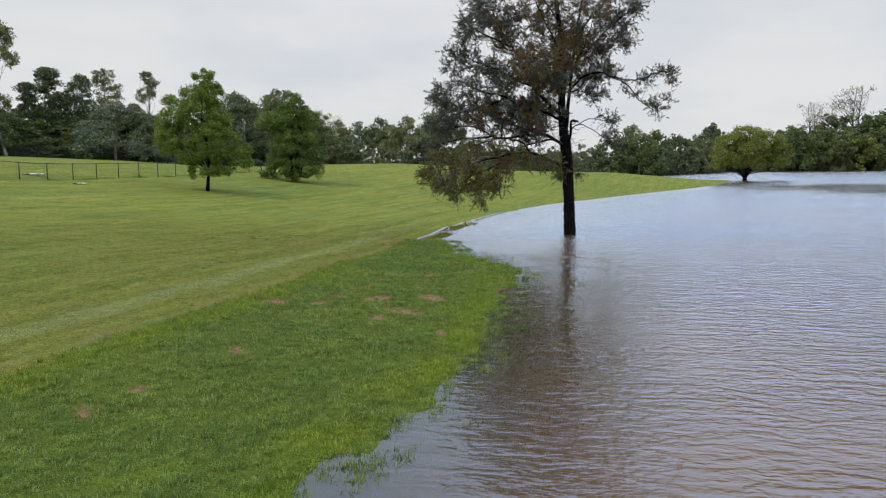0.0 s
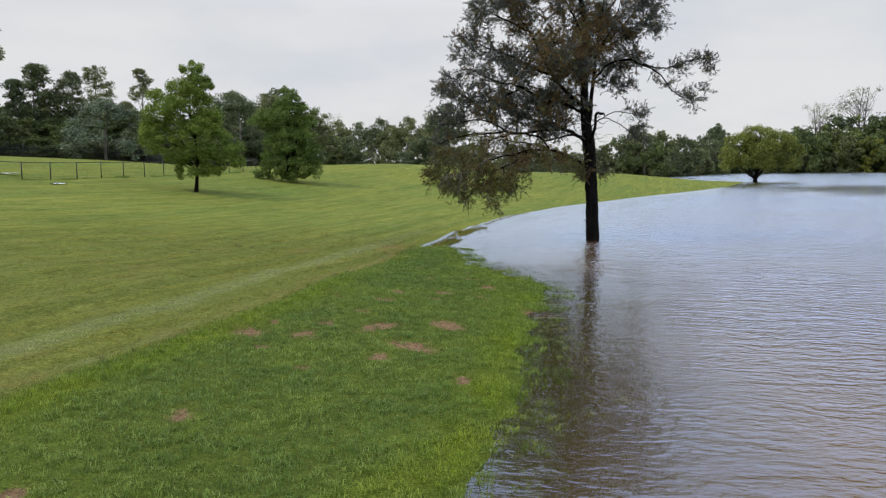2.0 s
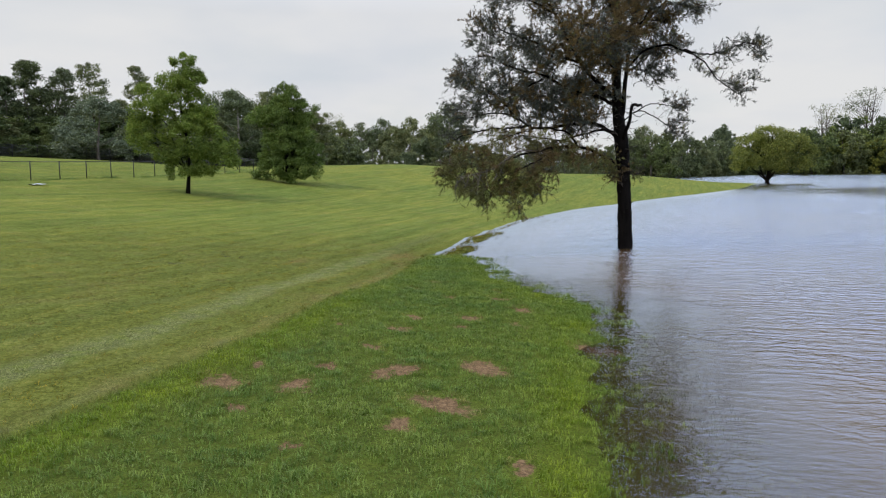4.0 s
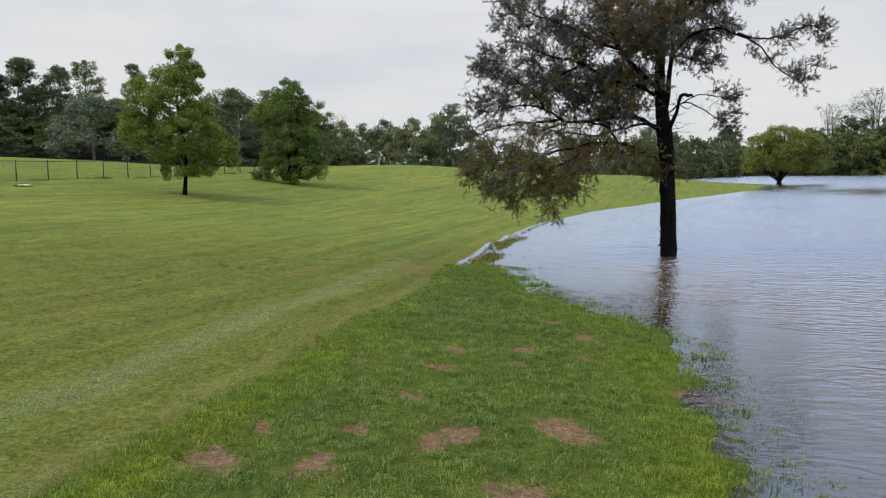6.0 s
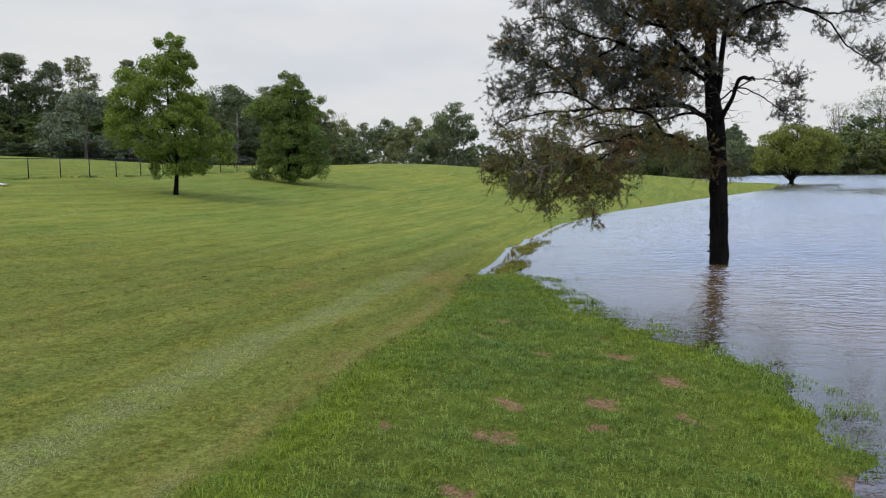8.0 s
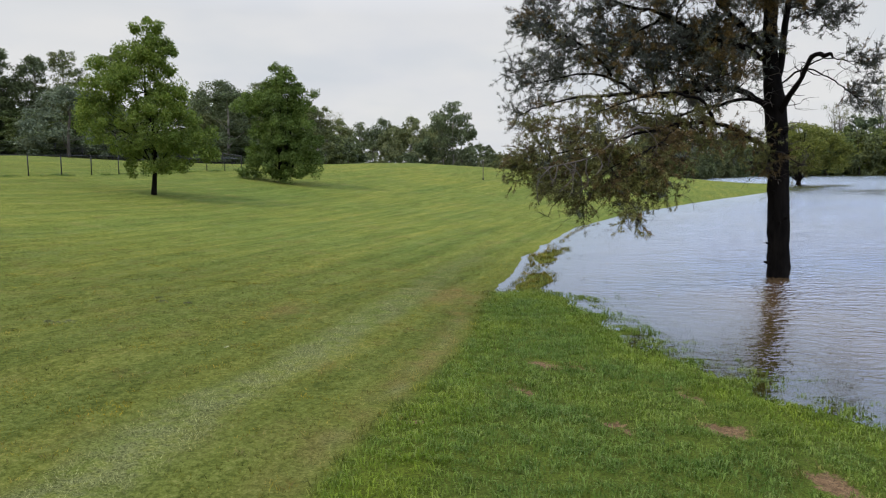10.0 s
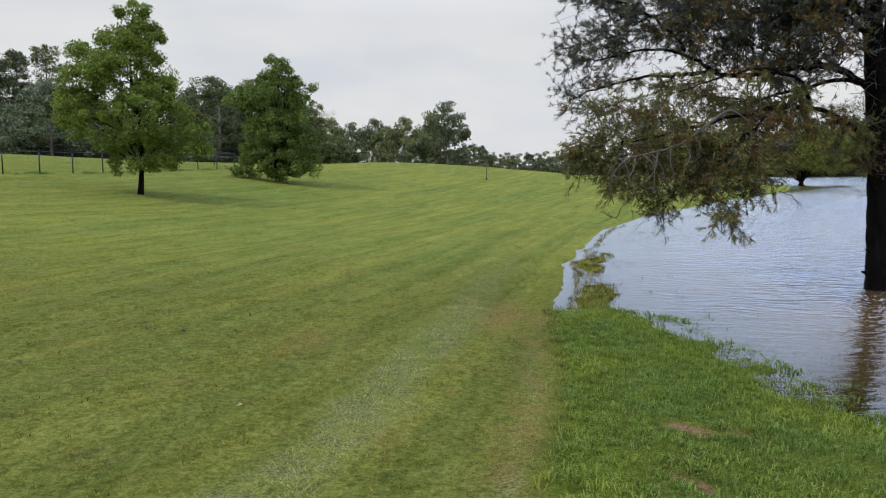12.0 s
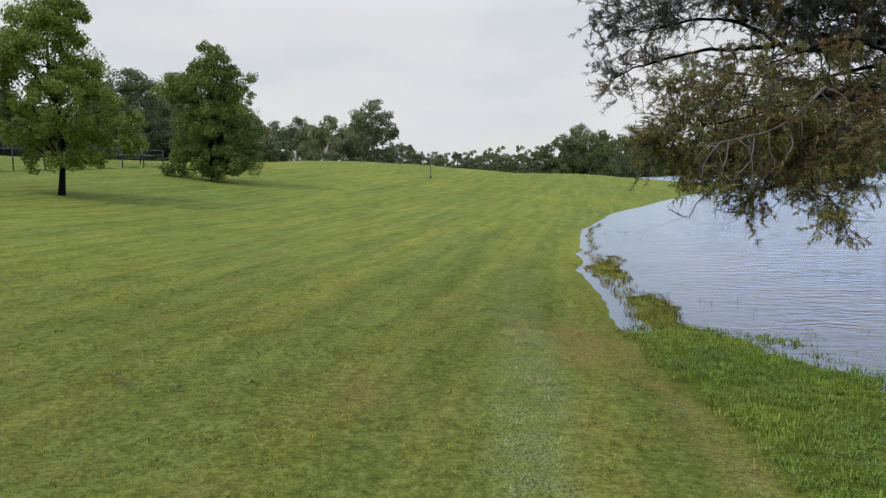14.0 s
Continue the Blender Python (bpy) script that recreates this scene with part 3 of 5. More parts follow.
# worn patches of bare earth: x, y and half-width
SOIL = np.array([(-0.28, 19.15, 0.36), (-0.94, 17.25, 0.38), (-1.50, 16.48, 0.22), (-1.74, 18.81, 0.18), (-1.55, 22.70, 0.22), (-2.72, 15.62, 0.13), (-3.62, 16.78, 0.16), (-0.08, 15.25, 0.20), (-0.35, 22.95, 0.24),
                 (-0.62, 22.05, 0.16), (-3.85, 13.25, 0.22), (-1.81, 21.65, 0.19), (0.88, 24.05, 0.25), (0.60, 22.44, 0.19), (-1.25, 28.27, 0.17), (-1.17, 28.10, 0.16), (0.40, 25.50, 0.25), (-2.20, 20.23, 0.18),
                 (-3.86, 18.88, 0.13), (-2.80, 18.89, 0.16), (-1.92, 18.50, 0.20), (-1.55, 19.00, 0.24), (-4.15, 17.91, 0.32), (-3.08, 17.86, 0.28), (1.92, 20.69, 0.38), (-3.00, 21.87, 0.15), (-1.69, 26.80, 0.14),
                 (-3.12, 25.24, 0.10), (0.48, 26.73, 0.17), (-0.68, 28.01, 0.15), (-4.98, 9.83, 0.16), (-4.70, 10.84, 0.18), (-0.84, 25.42, 0.14)])


def soil_at(x, y):
    x, y = np.broadcast_arrays(np.asarray(x, float), np.asarray(y, float))
    out = np.zeros(x.shape)
    near = np.nonzero((y > 8) & (y < 30) & (x > -7) & (x < 4))
    px, py = x[near], y[near]
    wx = px + 0.10 * lumps(px, py, 61, 0.45) + 0.05 * lumps(px, py, 62, 0.17)
    wy = py + 0.13 * lumps(px, py, 63, 0.45) + 0.06 * lumps(px, py, 64, 0.17)
    best = np.zeros(px.shape)
    for k, (cx, cy, r) in enumerate(SOIL):
        a = 0.5 + 0.5 * math.sin(k * 2.4)
        u, v = (wx - cx) * math.cos(a) + (wy - cy) * math.sin(a), (wy - cy) * math.cos(a) - (wx - cx) * math.sin(a)
        best = np.maximum(best, 1.25 - np.hypot(u * 1.15, v * 0.72) / (r * 1.08))
    out[near] = best
    return np.clip(out * 1.2, 0, 1)


def dry_at(x, y):
    bx = np.interp(y, LUSH_Y, LUSH_X)
    strip = np.exp(-(((x - bx + 0.32) / 0.27) ** 2)) * np.clip((19 * U - y) / 3, 0, 1) * np.clip(0.72 + 0.6 * lumps(x, y, 31, 1.3), 0, 1) * np.clip(0.75 + 0.6 * lumps(x, y, 33, 0.5), 0, 1) * np.interp(y, [16, 22, 26], [0.35, 0.55, 1.0])
    spot = 2.0 * np.exp(-(((x + 2.5) / 0.6) ** 2 + ((y - 34.4) / 1.5) ** 2)) * np.clip(0.6 + 0.7 * lumps(x, y, 32, 0.9), 0, 1)
    spot2 = np.exp(-(((x + 3.0 * U) / 0.7) ** 2 + ((y - 31.4) / 0.9) ** 2)) * 0.9 * np.clip(0.7 + 0.7 * lumps(x, y, 34, 0.6), 0, 1)
    ring = 0.75 * np.clip(1.0 - np.abs(soil_at(x, y) - 0.25) * 4, 0, 1)
    return np.clip(np.maximum(np.maximum(np.maximum(strip, spot), spot2), ring), 0, 1)


def sward_at(x, y):
    """Where the grass is built blade by blade, and the thatched ground is darkened for shade."""
    far = np.hypot(np.maximum(np.abs(x + 5) - 5, 0), np.maximum(np.abs(y - 22) - 10, 0))
    return np.clip(1.0 - far / 14, 0, 1)


def lines(lo, hi, step, reach, grow=1.13):
    core = list(np.arange(lo, hi + step * 0.5, step))
    s, a, left = step, lo, []
    while a > -reach:
        s *= grow
        a -= s
        left.append(a)
    s, a, right = step, hi, []
    while a < reach:
        s *= grow
        a += s
        right.append(a)
    return np.array(left[::-1] + core + right)


def sheet(xs, ys):
    gx, gy = np.meshgrid(xs, ys)
    i = (np.arange(len(ys) - 1)[:, None] * len(xs) + np.arange(len(xs) - 1)[None, :]).ravel()
    return gx.ravel(), gy.ravel(), np.stack([i, i + 1, i + 1 + len(xs), i + len(xs)], axis=-1)


gx, gy, gf = sheet(lines(-7, 3.2, 0.09, 2500, 1.07), lines(9, 33, 0.10, 2500, 1.06))
gz = land(gx, gy)
bare = soil_at(gx, gy)
gz = gz - 0.035 * bare * np.clip((gz - 0.05) / 0.05, 0, 1) + 0.012 * track_at(gx, gy) * lumps(gx, gy, 29, 0.4)
ground = piece("ground", mesh_np("ground", np.stack([gx, gy, gz], -1), gf, GROUND, True,
               lush=lush_at(gx, gy), track=track_at(gx, gy), soil=bare, dry=dry_at(gx, gy), fresh=fresh_at(gx, gy), sward=sward_at(gx, gy)))
tagged(ground, "mown green parkland sloping down to the flood", "ground", kind="structure")
wx, wy, wf = sheet(lines(-4, 5, 0.22, 2500, 1.15), lines(4, 50, 0.35, 2500, 1.1))
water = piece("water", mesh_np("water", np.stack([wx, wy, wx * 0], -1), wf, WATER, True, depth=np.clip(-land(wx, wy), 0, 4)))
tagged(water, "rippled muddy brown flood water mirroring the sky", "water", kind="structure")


# ---- grass ----
def tufts(n, per, box, tall, seed, keep, wide, segments=1, spread=0.035):
    """Grass in tufts of some blades each, strewn over a box of the plan; keep(x, y, z) gives the chance of each tuft."""
    rng = np.random.default_rng(seed)
    cx, cy = rng.uniform(box[0], box[1], n), rng.uniform(box[2], box[3], n)
    ok = rng.uniform(size=n) < keep(cx, cy, land(cx, cy))
    cx, cy = cx[ok], cy[ok]
    own = rng.uniform(0.75, 1.3, len(cx))
    tone, gust = rng.uniform(size=len(cx)), rng.uniform(0, 2 * np.pi, len(cx))
    x, y = np.repeat(cx, per), np.repeat(cy, per)
    n = len(x)
    ox, oy = rng.normal(0, spread, n), rng.normal(0, spread, n)
    x, y = x + ox, y + oy
    z = land(x, y) - 0.03 * soil_at(x, y)
    hgt = tall(x, y, z) * np.repeat(own, per) * rng.uniform(0.55, 1.2, n)
    yaw = np.arctan2(oy, ox) + rng.normal(0, 0.7, n)
    g = np.repeat(gust, per)
    fx, fy = np.cos(yaw) + 0.6 * np.cos(g), np.sin(yaw) + 0.6 * np.sin(g)
    yaw = np.arctan2(fy, fx)
    bend = rng.uniform(0.45, 1.15, n)
    w = wide * rng.uniform(0.65, 1.35, n)
    turn = yaw + rng.normal(0, 0.9, n)
    fwd = np.stack([np.cos(yaw), np.sin(yaw), yaw * 0], -1)
    side = np.stack([-np.sin(turn), np.cos(turn), yaw * 0], -1) * (w * 0.5)[:, None]
    root = np.stack([x, y, z - 0.01], -1)
    up = np.array([0, 0, 1.0])
    tip = root + up * (hgt * (1 - 0.5 * bend))[:, None] + fwd * (hgt * bend * 0.9)[:, None]
    at = dict(lush=lush_at(x, y), dry=dry_at(x, y), track=track_at(x, y), fresh=fresh_at(x, y), tone=np.clip(np.repeat(tone, per) + rng.normal(0, 0.12, n), 0, 1))
    if segments == 1:
        v = np.stack([root - side, root + side, tip], 1).reshape(-1, 3)
        k, faces = 3, np.arange(3 * n).reshape(-1, 3)
    else:
        mid = root + up * (hgt * 0.66)[:, None] + fwd * (hgt * bend * 0.3)[:, None]
        v = np.stack([root - side * 0.8, root + side * 0.8, mid + side, mid - side, tip], 1).reshape(-1, 3)
        base = np.arange(n)[:, None] * 5
        k, faces = 5, [base + np.array([[0, 1, 2, 3]]), base + np.array([[3, 2, 4]])]
    return v, faces, {key: np.repeat(val, k) for key, val in at.items()}


def lush_keep(x, y, z):
    wet = np.where(z < 0, np.clip(1 + z / 0.26, 0, 1) * (0.30 + 0.4 * (lumps(x, y, 41, 1.2) > 0.1)), 1.0)
    thick = np.clip(0.85 + 0.25 * lumps(x, y, 42, 0.9) + 0.25 * lumps(x, y, 40, 0.3), 0.25, 1)
    return lush_at(x, y) * np.clip((y - 2) / 4, 0, 1) * wet * thick * np.clip(1 - 1.5 * soil_at(x, y), 0.01, 1)


def lush_tall(x, y, z):
    return np.clip(0.082 + 0.022 * lumps(x, y, 43, 1.2) + 0.016 * lumps(x, y, 48, 0.4) + 0.018 * fresh_at(x, y), 0.035, 0.15) + np.where(z < 0, 0.05, 0) * np.clip(1 + z / 0.2, 0, 1) * (lumps(x, y, 36, 0.8) > 0.35)


def mown_keep(x, y, z):
    return (1 - lush_at(x, y)) * (z > 0.01) * sward_at(x, y) * np.clip(0.75 + 0.3 * lumps(x, y, 44, 1.1) + 0.3 * lumps(x, y, 39, 0.3), 0.15, 1) * np.where(y < 24, np.clip((x + 17) / 5, 0, 1), 1) * (1 - 0.45 * track_at(x, y))


def mown_tall(x, y, z):
    return np.clip(0.052 + 0.014 * lumps(x, y, 46, 1.0) + 0.014 * lumps(x, y, 38, 0.35), 0.022, 0.10) * (1 - 0.35 * track_at(x, y))


def fringe_keep(x, y, z):
    d = from_shore(x, y)
    tuft = np.where((z > -0.03) & (d < -0.3), 0.9, 0)
    stem = np.where((z > -0.22) & (d < -0.25), 0.08, 0) * (lumps(x, y, 45, 2.2) > 0.1)
    edge = np.where((z > -0.03) & (z < 0.05) & (d < -0.5), 0.6, 0) * (lumps(x, y, 47, 1.1) > -0.3)
    return np.maximum(np.maximum(tuft, stem), edge) * (y > 18.1 * U)


def cut_keep(x, y, z):
    return np.clip(track_at(x, y), 0, 1) * np.clip(0.55 + 0.8 * lumps(x, y, 48, 0.35) + 0.5 * lumps(x, y, 37, 1.1), 0.03, 1)


def grow(name, label, *args):
    v, f, at = tufts(*args)
    ob = piece(name, mesh_np(name, v, f, BLADES, False, **at))
    tagged(ob, label, "grass", kind="stuff")


def grow_swath():
    """The cuttings, strewn stretch by stretch along the swath and the thin line beside it."""
    vs, fs, ats, start = [], [], [], 0
    for k in range(20):
        y0 = 11 + 1.9 * k
        for line_y, line_x, half, count in ((TRACK_Y, TRACK_X, 0.8, 1100), (LUSH_Y, LUSH_X - 0.33, 0.4, 260)):
            x0 = float(np.interp(y0 + 0.95, line_y, line_x))
            v, f, at = tufts(count, 9, (x0 - half - 0.25, x0 + half + 0.25, y0, y0 + 1.9), lambda x, y, z: 0.055 + 0.02 * lumps(x, y, 49, 0.35), 540 + k, cut_keep, 0.008, 1, 0.05)
            vs.append(v); fs.append(f + start); ats.append(at)
            start += len(v)
    at = {key: np.concatenate([a[key] for a in ats]) for key in ats[0]}
    ob = piece("cut_grass", mesh_np("cut_grass", np.concatenate(vs), np.concatenate(fs), BLADES, False, **at))
    tagged(ob, "grey-green grass cuttings lying in a mower swath", "grass", kind="stuff")


grow("long_grass", "long lush green grass along the flooded edge", 33500, 10, (-9.5, 3.2, 2, 24), lush_tall, 51, lush_keep, 0.0085, 2)
grow("long_grass", "long lush green grass further along the flooded edge", 15000, 10, (-5, 3, 24, 36.5), lush_tall, 54, lush_keep, 0.0095, 2)
grow("mown_grass", "short mown grass of the park", 52000, 9, (-17, 2, 11, 46), mown_tall, 52, mown_keep, 0.0115, 1, 0.05)
grow_swath()
grow("drowned_grass", "grass tufts standing out of the shallow water", 14000, 7, (-2.5, 6, 34, 60), lambda x, y, z: 0.11 + np.clip(-z, 0, 0.2), 53, fringe_keep, 0.008, 2, 0.03)


# ---- trees ----
def wander(rng, a, b, n, bow=0.12, sag=0.0):
    """A smooth crooked line of n points from a to b."""
    a, b = np.asarray(a, float), np.asarray(b, float)
    size = np.linalg.norm(b - a)
    k = max(4, n // 3)
    t = np.linspace(0, 1, k)[:, None]
    off = np.cumsum(rng.standard_normal((k, 3)), axis=0)
    off -= off[:1] + (off[-1:] - off[:1]) * t
    p = a + (b - a) * t + off * size * bow / math.sqrt(k)
    p[:, 2] += np.sin(t[:, 0] * np.pi) * size * sag
    g = np.concatenate([2 * p[:1] - p[1:2], p, 2 * p[-1:] - p[-2:-1]])
    u = np.linspace(0, k - 1, n)
    s = np.minimum(u.astype(int), k - 2)
    f = (u - s)[:, None]
    p0, p1, p2, p3 = g[s], g[s + 1], g[s + 2], g[s + 3]
    return 0.5 * (2 * p1 + (p2 - p0) * f + (2 * p0 - 5 * p1 + 4 * p2 - p3) * f ** 2 + (3 * p1 - p0 - 3 * p2 + p3) * f ** 3)


def lobed_crown(rng, lobes, clumps, leaves, spread, length, width, mat_shape, droop=0.25, needle=False):
    """Fills lobes (x, y, z, rx, ry, rz) with clumps of leaves, thicker toward the outside; returns the clump centres."""
    lobes = np.asarray(lobes, float)
    w = lobes[:, 3] * lobes[:, 5]
    pick = rng.choice(len(lobes), clumps, p=w / w.sum())
    d = unit(rng.standard_normal((clumps, 3)))
    d[:, 2] = np.where(rng.uniform(size=clumps) < 0.35, np.abs(d[:, 2]), d[:, 2])
    r = rng.uniform(0.35, 1.0, clumps) ** 0.45
    c = lobes[pick, :3] + d * r[:, None] * lobes[pick, 3:]
    own = spread * rng.uniform(0.55, 1.35, clumps)
    p = unit(rng.standard_normal((clumps, leaves, 3))) * rng.uniform(0.05, 1.0, (clumps, leaves, 1)) ** 0.4 * own[:, None, None] * np.array([1.0, 1.0, 0.9])
    p = (c[:, None, :] + p).reshape(-1, 3)
    leaf_cloud(mat_shape, p, length, width, rng, droop=droop, needle=needle)
    return c


def tree_kind(name, label, group, seed, height, lobes, trunk_r, bark, leaf, clumps, leaves, spread, length, width, fork=0.3, stems=1, droop=0.25, limbs=10, needle=False, apart=False):
    """One tree of a unit plan at the origin: trunk with limbs, and a crown of leaf clumps."""
    rng = np.random.default_rng(seed)
    root = thing(name, (0, 0, 0), label, "tree", group)
    wood, green = Shape(), Shape()
    c = lobed_crown(rng, lobes, clumps, leaves, spread, length, width, green, droop, needle)
    top = np.asarray(lobes)[np.argmax(np.asarray(lobes)[:, 2])]
    for s in range(stems):
        a = np.array([rng.uniform(-1, 1), rng.uniform(-1, 1), 0]) * trunk_r * 1.5 * (stems > 1)
        b = np.array([top[0] + rng.uniform(-1, 1) * (stems > 1), top[1] + rng.uniform(-1, 1) * (stems > 1), top[2] + top[5] * 0.4])
        line = wander(rng, a - np.array([0, 0, 0.4]), b, 12, 0.05)
        rad = trunk_r * np.linspace(1, 0.18, 12)
        rad[0] *= 1.5
        rad[1] *= 1.12
        wood.tube(line, rad, 9, 0.04, rng)
        for k in rng.choice(len(c), min(limbs, len(c)), replace=False):
            t = np.clip(rng.uniform(fork, 0.85), 0, 1) * 11
            i = int(t)
            p = line[i]
            if c[k][2] < p[2] - 0.5:
                i = max(1, int(fork * 11)); p = line[i]
            arm = Shape() if apart else wood
            arm.tube(wander(rng, p, c[k], 7, 0.14, 0.05), rad[i] * 0.36 * np.linspace(1, 0.12, 7), 5)
            if apart:
                piece("limb", arm.mesh(name + "_limb", bark, True), root)
    piece("trunk", wood.mesh(name + "_trunk", bark, True), root)
    piece("crown", green.mesh(name + "_crown", leaf), root)
    return root


def stand(ob, x, y, scale=1.0, turn=0.0, wide=1.0, sink=0.0):
    return pose(x, y, float(land(np.array([x]), np.array([y]))[0]) - sink, 0, 0, turn) @ Matrix.Diagonal((scale * wide, scale * wide, scale, 1))


def random_lobes(seed, n, height, width, base, size):
    """Lobes of a rounded crown from base to height."""
    rng = np.random.default_rng(seed)
    out = []
    for k in range(n):
        t = (k + rng.uniform(0, 1)) / n
        reach = width * 0.5 * math.sin(math.pi * min(0.97, 0.22 + 0.72 * t)) * rng.uniform(0.35, 0.8)
        a = rng.uniform(0, 2 * math.pi)
        s = size * rng.uniform(0.7, 1.25)
        out.append((reach * math.cos(a), reach * math.sin(a), base + (height - base - s * 0.5) * t, s, s, s * 0.75))
    return out


def domed_lobes(seed, n, height, width, base, size):
    """Many small round heads over the outside of a dome, and some within."""
    rng = np.random.default_rng(seed)
    out = []
    for k in range(n):
        up = rng.uniform(-1.0, 1.0)
        a = k * 2.4 + rng.uniform(-0.4, 0.4)
        round_ = math.sqrt(max(0.05, 1 - max(up, 0) ** 2)) * (width * 0.5 - size * 0.6) * rng.uniform(0.7, 1.05)
        s = size * rng.uniform(0.7, 1.3)
        mid = base + (height - base) * 0.35
        out.append((round_ * math.cos(a), round_ * math.sin(a), mid + up * (height - mid - s * 0.7) if up > 0 else mid + up * (mid - base), s, s, s * 0.85))
    return out


# the fresh green tree on the slope
P_GREEN = (-9.7 * U, 30.32 * U)
green_tree = tree_kind("young_tree", "bright green leafy young tree on the mown slope", "trees on the slope", 101, 9.4,
    [(0.1, 0, 8.6, 0.8, 0.8, 0.7), (0.5, 0, 7.5, 1.0, 1.0, 0.8), (0.1, -0.4, 6.9, 0.9, 0.8, 0.8), (-0.7, 0.3, 7.4, 0.9, 0.9, 0.8), (-2.0, 0, 6.7, 0.9, 1.0, 0.8), (-2.4, 0.1, 5.6, 1.0, 1.1, 0.8), (-2.9, 0, 4.4, 0.9, 1.1, 0.8), (-3.1, -0.1, 3.5, 0.8, 1.0, 0.6), (-1.0, -0.8, 5.8, 1.1, 1.0, 0.9),
     (0.7, 0.6, 6.2, 1.0, 1.0, 0.8), (1.1, -0.3, 5.2, 0.95, 1.0, 0.8), (-0.3, 1.1, 4.9, 1.2, 1.1, 0.9), (-1.7, -0.6, 3.4, 1.0, 1.1, 0.8), (0.4, -1.1, 4.0, 1.1, 1.0, 0.8), (1.9, 0.2, 4.0, 0.9, 1.1, 0.7), (2.6, 0, 2.9, 0.9, 1.1, 0.7), (2.9, -0.2, 2.2, 0.7, 0.9, 0.45),
     (1.4, -0.7, 2.6, 1.0, 1.0, 0.7), (-0.4, -0.8, 2.6, 1.0, 0.9, 0.6), (-1.5, 0.5, 2.3, 0.9, 0.9, 0.6), (0.9, 0.8, 2.6, 1.1, 1.0, 0.7), (-0.9, -0.3, 1.3, 0.5, 0.5, 0.35), (1.3, -0.2, 1.5, 0.8, 0.8, 0.4), (0.2, -0.7, 1.5, 0.5, 0.5, 0.3)],
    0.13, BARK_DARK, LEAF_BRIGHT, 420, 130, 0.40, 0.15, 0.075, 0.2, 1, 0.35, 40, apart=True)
green_tree.matrix_basis = stand(green_tree, *P_GREEN)

P_BUSH = (-7.75 * U, 38.6 * U)
bush_tree = tree_kind("bushy_tree", "dense mid green tree leafy down to the grass", "trees on the slope", 102, 8.3,
    [(0.2, 0, 8.3, 0.8, 0.8, 0.7), (0.5, 0, 7.4, 1.0, 1.0, 0.8), (0.3, -0.3, 6.5, 1.0, 0.8, 0.8), (0.9, 0.3, 6.6, 0.8, 0.8, 0.8), (-0.7, 0.2, 7.0, 0.9, 1.0, 0.7), (-1.3, 0, 6.0, 0.8, 0.9, 0.7), (1.8, 0, 6.6, 0.85, 0.9, 0.7), (1.9, 0.2, 5.6, 0.8, 0.9, 0.6), (-2.1, 0, 6.2, 0.85, 1.0, 0.6), (-2.6, 0, 5.5, 0.85, 1.0, 0.6), (-0.6, -0.5, 5.8, 1.1, 1.0, 0.8),
     (0.8, 0.3, 5.4, 1.1, 1.1, 0.8), (-1.5, 0.2, 4.6, 0.9, 1.0, 0.7), (0.2, -0.9, 4.3, 1.1, 1.0, 0.8), (1.5, -0.2, 4.2, 0.9, 1.0, 0.7), (-1.4, -0.5, 3.2, 1.0, 1.0, 0.8), (1.9, 0, 3.0, 1.0, 1.2, 0.8), (0.3, -0.9, 2.8, 1.1, 1.0, 0.8), (-2.0, 0, 1.9, 1.0, 1.1, 0.7),
     (-0.8, -1.0, 1.6, 1.1, 0.9, 0.7), (1.0, -0.9, 1.6, 1.1, 0.9, 0.7), (2.2, -0.1, 1.6, 0.8, 1.0, 0.7), (-2.4, 0, 0.8, 0.8, 1.0, 0.5), (-1.0, -0.8, 0.6, 0.9, 0.7, 0.4), (0.6, -0.8, 0.6, 0.9, 0.7, 0.4), (1.9, -0.3, 0.7, 0.9, 0.8, 0.45), (0, 1.0, 2.4, 1.5, 1.2, 1.2), (0, 1.0, 4.8, 1.3, 1.1, 1.0)],
    0.15, BARK_DARK, LEAF_BUSH, 430, 125, 0.42, 0.165, 0.085, 0.1, 2, 0.35, 26, apart=True)
bush_tree.matrix_basis = stand(bush_tree, *P_BUSH)

# the tree far out in the water
P_FAR = (33.05 * U, 80.5 * U)
far_tree = tree_kind("flooded_tree", "spreading olive green tree standing in flood water", "trees in the flood", 103, 12,
    [(0.8, 0, 9.6, 3.6, 3.2, 1.7), (-3.2, 0, 8.0, 3.0, 2.8, 1.8), (4.6, 0.3, 8.4, 3.2, 2.8, 1.8), (-5.4, 0, 5.6, 2.2, 2.4, 1.7), (7.0, -0.4, 6.2, 2.4, 2.4, 1.7), (0.8, -2.4, 6.8, 3.4, 2.2, 1.8), (0.8, 2.4, 7, 3, 2.2, 2),
     (-5.2, 0, 3.6, 1.9, 2.2, 1.0), (6.6, 0, 3.8, 2.3, 2.2, 1.1), (3.0, -1.0, 4.4, 2.6, 2.0, 1.1), (-2.0, -1.0, 4.4, 2.6, 2.0, 1.1), (0.8, -2.0, 4.6, 2.6, 2.0, 1.2), (0.8, -1.6, 3.4, 2.2, 1.6, 0.7)],
    0.30, BARK_DARK, LEAF_OLIVE, 360, 64, 0.95, 0.36, 0.2, 0.18, 2, 0.3, 30, apart=True)
far_tree.matrix_basis = pose(*P_FAR, -0.2)


